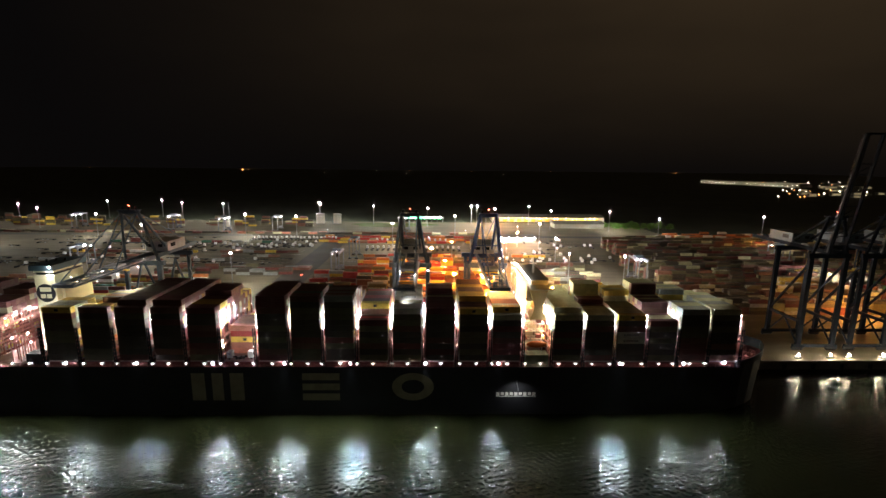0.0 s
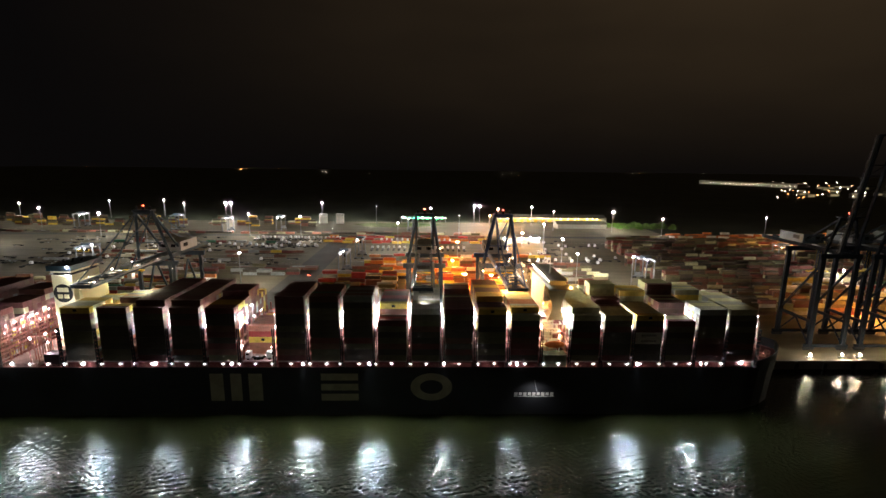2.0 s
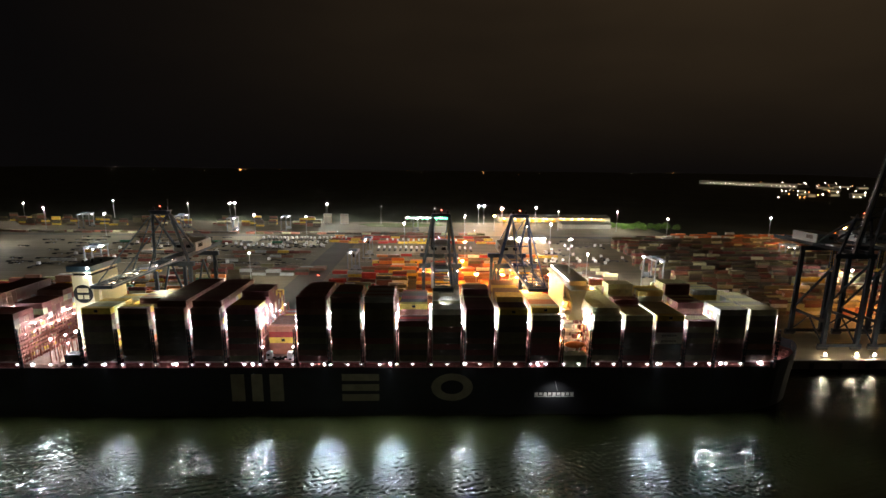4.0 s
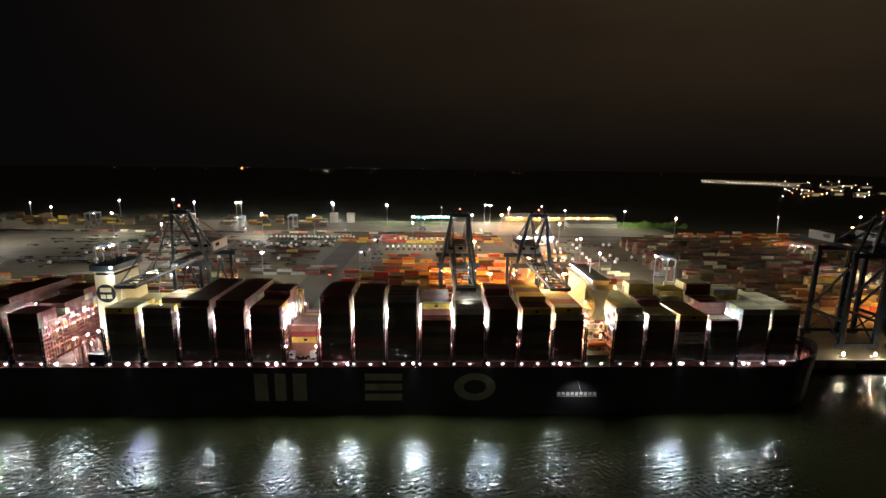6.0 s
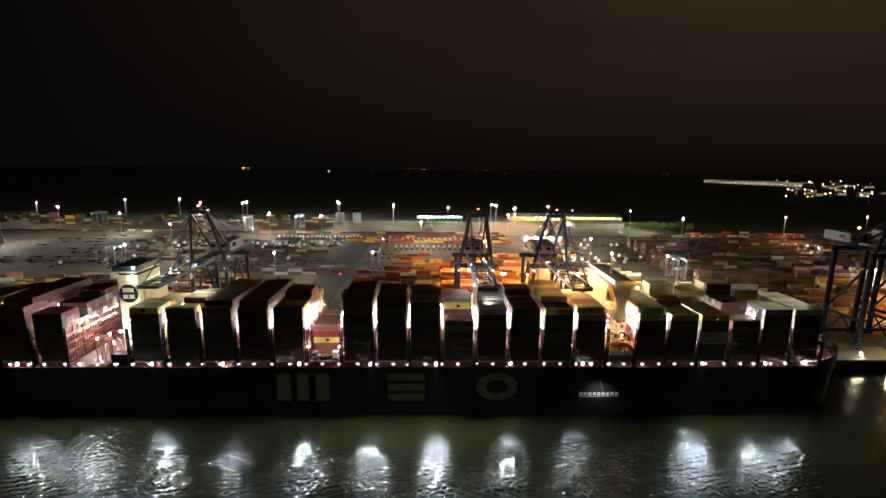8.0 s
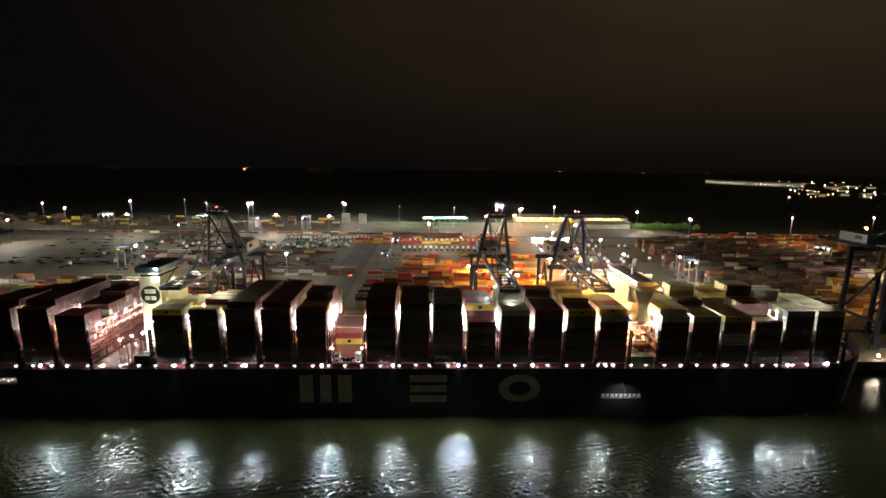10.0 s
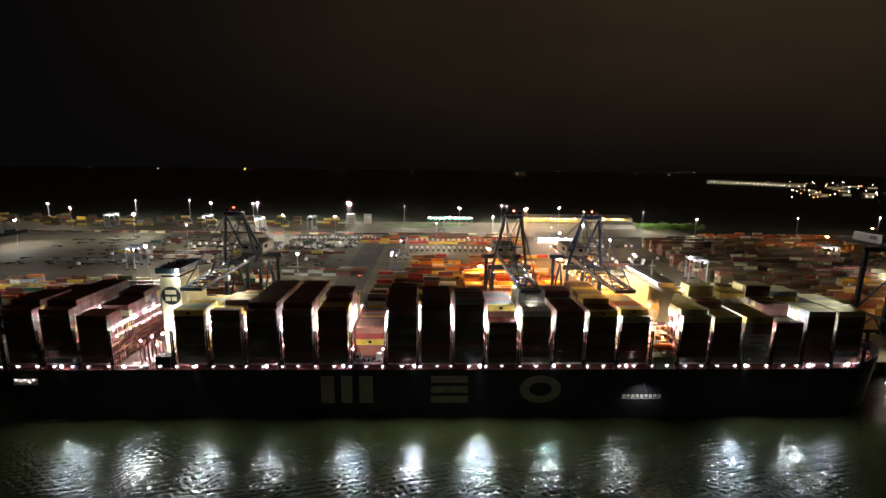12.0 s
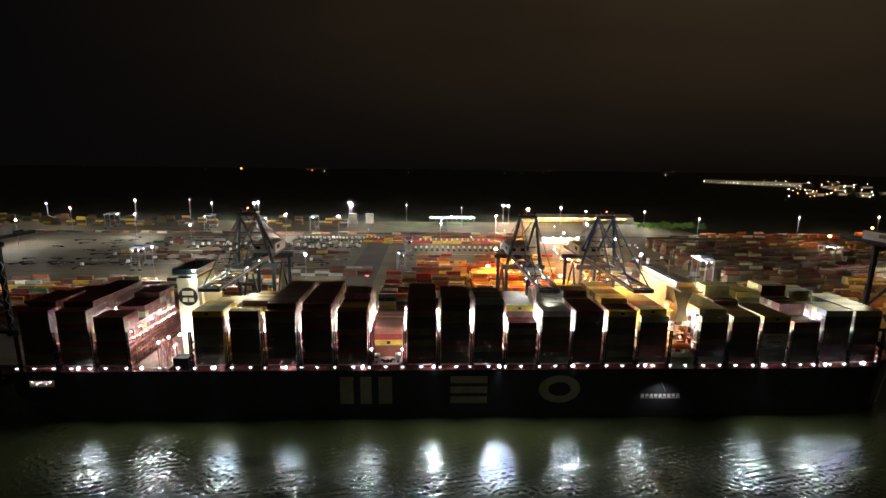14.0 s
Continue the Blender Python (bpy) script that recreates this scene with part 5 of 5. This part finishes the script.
for k in range(22):
    copy_thing(base, pose(-250 + k * 5.2 + lr.uniform(-1, 1), 612 + lr.uniform(-3, 3), QUAY_Z, 0, 0, 90 + lr.uniform(-4, 4)))
for k in range(16):
    copy_thing(base, pose(-230 + lr.uniform(0, 70), 548 + lr.uniform(0, 40), QUAY_Z, 0, 0, lr.choice((0, 180)) + lr.uniform(-6, 6)))
for x, y, m in ((225, 592, me_lo), (268, 610, me_lo), (-160, 655, me_lg), (35, 655, me_lo), (120, 700, me_lg), (-300, 655, me_lg)):
    o = tagged(new("lane_lamp", me_lp), "short lamp post along the yard lane", "lamp", "lane lamps")
    o.location = (x, y, QUAY_Z)
    g = new("glass", m)
    g.parent = o
patrol = copy_thing(base, pose(-22, 618, QUAY_Z, 0, 0, 0))
patrol["label"] = "service truck with a blue flashing beacon"
bm = bmesh.new()
ball(bm, (5.5, 0, 4.0), 0.6)
part("beacon", bm, G_BLUE, patrol)

# ---- sheds and gate ----
shed = thing("transit_shed", "long low shed with an amber-lit open front", "warehouse", at=(200, 815, 4.6))
boxpart("wall", (-105, 0, 0, 95, 40, 8), M_SHED, shed)
bm = bmesh.new()
for a, b in (((-106, -1, 8), (-106, 20, 11)),):
    vs = [bm.verts.new(p) for p in ((-106, -1, 8), (96, -1, 8), (96, 20, 12), (-106, 20, 12), (-106, 41, 8), (96, 41, 8))]
    bm.faces.new((vs[0], vs[1], vs[2], vs[3]))
    bm.faces.new((vs[3], vs[2], vs[5], vs[4]))
    bm.faces.new((vs[0], vs[3], vs[4]))
    bm.faces.new((vs[1], vs[5], vs[2]))
part("roof", bm, M_ROOF, shed)
bm = bmesh.new()
box(bm, -0.9, -0.1, 0, 6.0, 0.0, 5.2)
me_door = mesh_of("door", bm, mat("shed_door_yellow", (0.55, 0.36, 0.06), 0.6))
for k in range(15):
    share("door", me_door, shed, -98 + k * 12.6, -0.02, 0)
bm = bmesh.new()
ball(bm, (0, -1.2, 6.4), 0.55)
me_l = mesh_of("shed_lamp", bm, G_AMBER)
for k in range(17):
    share("shed_lamp", me_l, shed, -96 + k * 11 + 3 * math.sin(k * 2.3), 0, 0)
gate = thing("gate_building", "terminal gate canopy with green lane signs", "gatehouse", at=(-40, 800, 4.6))
boxpart("canopy", (-32, 0, 6.5, 48, 16, 8.2), M_CRANE_WHITE, gate)
for k in range(9):
    boxpart("pillar", (-31 + k * 9.6, 1, 0, -30.2 + k * 9.6, 2, 6.5), M_STEEL, gate)
bm = bmesh.new()
box(bm, 0, -0.4, 6.4, 4.4, -0.05, 8.9)
me_s = mesh_of("lane_sign", bm, G_GREEN)
for k in range(9):
    share("lane_sign", me_s, gate, -28 + k * 8.2, 0, 0, "green lit lane sign")
bm = bmesh.new()
ball(bm, (0, -0.8, 9.4), 0.5)
me_s = mesh_of("gate_lamp", bm, G_WHITE)
for k in range(7):
    share("gate_lamp", me_s, gate, -28 + k * 11.5, 0, 0)
office = thing("yard_office", "low grey yard building with white wall lamps", "building", at=(105, 600, QUAY_Z))
boxpart("wall", (-30, 0, 0, 20, 22, 7), M_SHED, office)
boxpart("roof", (-31, -1, 7, 21, 23, 7.8), M_ROOF, office)
bm = bmesh.new()
ball(bm, (0, -0.9, 6.4), 0.8)
me_s = mesh_of("wall_lamp", bm, G_WHITE)
for k in range(5):
    share("wall_lamp", me_s, office, -26 + k * 11, 0, 0)
shed2 = thing("grey_shed", "dark grey pitched shed beside the far road", "warehouse", at=(225, 735, QUAY_Z))
boxpart("wall", (-40, 0, 0, 40, 26, 7), M_SHED, shed2)
bm = bmesh.new()
vs = [bm.verts.new(p) for p in ((-41, -1, 7), (41, -1, 7), (41, 13, 11), (-41, 13, 11), (-41, 27, 7), (41, 27, 7))]
bm.faces.new((vs[0], vs[1], vs[2], vs[3]))
bm.faces.new((vs[3], vs[2], vs[5], vs[4]))
bm.faces.new((vs[0], vs[3], vs[4]))
bm.faces.new((vs[1], vs[5], vs[2]))
part("roof", bm, M_ROOF, shed2)

# ---- shrubs behind the far road ----
def shrub(seed, height):
    r = random.Random(seed)
    t = thing("tree", "low green scrub tree lit by a light mast", "tree", "trees behind the yard")
    bm = bmesh.new()
    tube(bm, (0, 0, 0), (0.2, 0, height * 0.5), 0.25, 0.12, 6)
    for k in range(5):
        a = k * 1.26 + r.random()
        tube(bm, (0.1, 0, height * (0.25 + 0.05 * k)), (math.cos(a) * height * 0.4, math.sin(a) * height * 0.4, height * (0.55 + 0.08 * k)), 0.1, 0.03, 5)
    part("trunk", bm, M_BARK, t)
    verts, faces = [], []
    for k in range(520):
        a, u = r.uniform(0, 6.283), r.random()
        rad = height * 0.62 * math.sqrt(r.random()) * (0.8 + 0.4 * math.sin(3 * a + seed))
        z = height * (0.18 + 0.8 * u * (1 - (rad / height) ** 2))
        c = Vector((rad * math.cos(a), rad * math.sin(a), z))
        s = r.uniform(0.25, 0.6)
        d1 = Vector((r.uniform(-1, 1), r.uniform(-1, 1), r.uniform(-1, 1))).normalized() * s
        d2 = d1.orthogonal().normalized() * s * 0.7
        o = len(verts)
        verts += [c - d1, c + d2, c + d1, c - d2]
        faces.append((o, o + 1, o + 2, o + 3))
    me = bpy.data.meshes.new("crown")
    me.from_pydata(verts, [], faces)
    me.materials.append(M_LEAF)
    o = new("crown", me)
    o.parent = t
    return t


kinds = [shrub(5, 9.0), shrub(8, 7.0), shrub(11, 11.0)]
tr_r = random.Random(17)
for k, ob in enumerate(kinds):
    ob.location = (282 + 14 * k, 728, QUAY_Z)
for k in range(30):
    s = copy_thing(kinds[k % 3], pose(272 + k * 3.4 + tr_r.uniform(-3, 3), 730 + tr_r.uniform(-10, 26), QUAY_Z, 0, 0, tr_r.uniform(0, 360)))

# ---- far hillside, warehouse and town ----
far_wh = thing("distribution_warehouse", "long pale warehouse floodlit along its wall on the far rise", "warehouse", at=(1410, 2450, 4.6))
far_wh.rotation_euler = (0, 0, radians(-61.7))
boxpart("wall", (0, 0, 0, 454, 90, 17), M_SHED, far_wh)
boxpart("roof", (-2, -2, 17, 456, 92, 19), M_CRANE_WHITE, far_wh)
boxpart("loading_dock", (250, -14, 0, 440, 0, 6), M_CRANE_WHITE, far_wh)
bm = bmesh.new()
ball(bm, (0, -5, 9), 1.2)
me_w = mesh_of("wall_lamp", bm, glow("warehouse_lamp", (1.0, 0.86, 0.60), 26.0))
for k in range(24):
    share("wall_lamp", me_w, far_wh, 6 + k * 19.2, 0, 0)
bm = bmesh.new()
ball(bm, (0, 0, 9.6), 1.0)
me_sl = mesh_of("glass", bm, G_FAR)
bm = bmesh.new()
tube(bm, (0, 0, 0), (0, 0, 9.6), 0.16, 0.1, 5)
me_st = mesh_of("street_lamp", bm, M_STEEL)
bm = bmesh.new()
ball(bm, (0, 0, 9.6), 1.0)
me_sr = mesh_of("glass", bm, glow("distant_orange_lamp", (1.0, 0.35, 0.1), 10.0))
tw = random.Random(29)


def far_lamp(x, y, size=1.0, warm=False, z=4.6):
    s = tagged(new("street_lamp", me_st), "far street lamp of the town beyond the port", "street lamp", "far street lamps")
    s.location = (x, y, z)
    g = new("glass", me_sr if warm else me_sl)
    g.parent = s
    g.scale = (size, size, size)
    g.location = (0, 0, 9.6 * (1 - size))


for k in range(85):
    y = tw.uniform(1350, 2600)
    far_lamp(y * tw.uniform(0.70, 1.25), y, tw.uniform(0.9, 2.4), tw.random() < 0.25)
for k in range(14):
    far_lamp(1470 + k * 24 + tw.uniform(-8, 8), 2330 + tw.uniform(-60, 40), tw.uniform(1.0, 2.2))
for k in range(44):
    y = tw.uniform(3300, 4800)
    far_lamp(y * tw.uniform(-0.75, 0.60), y, tw.uniform(0.6, 1.3), tw.random() < 0.5)
far_lamp(-1640, 4050, 6.5, True)
# dark town blocks
bm = bmesh.new()
box(bm, -14, -6, 0, 14, 6, 7)
box(bm, -15, -7, 7, 15, 7, 7.6)
me_h = mesh_of("house", bm, M_SHED)
# glowing panels added to stand in for warm light on the town walls
bm = bmesh.new()
box(bm, -1.3, -6.15, 1.2, 1.3, -5.98, 5.6)
me_hw = mesh_of("facade_glow", bm, G_FACADE)
for k in range(70):
    y = tw.uniform(1450, 2350)
    h = tagged(new("town_building", me_h), "low town building beyond the marsh", "building", "town buildings")
    h.location = (y * tw.uniform(0.80, 1.28), y, 4.6)
    h.scale = (tw.uniform(0.8, 2.0), 1, tw.uniform(0.8, 1.4))
    if tw.random() < 0.6:
        for j in range(6):
            share("facade_glow", me_hw, h, -11.3 + j * 4.3, 0, 0)

# lamps too far off to light anything here are not sampled as light sources
for m in bpy.data.materials:
    if m.name in ("distant_lamp", "distant_orange_lamp", "red_beacon", "facade_light", "blue_beacon", "floodlight_glass"):
        m.cycles.emission_sampling = "NONE"
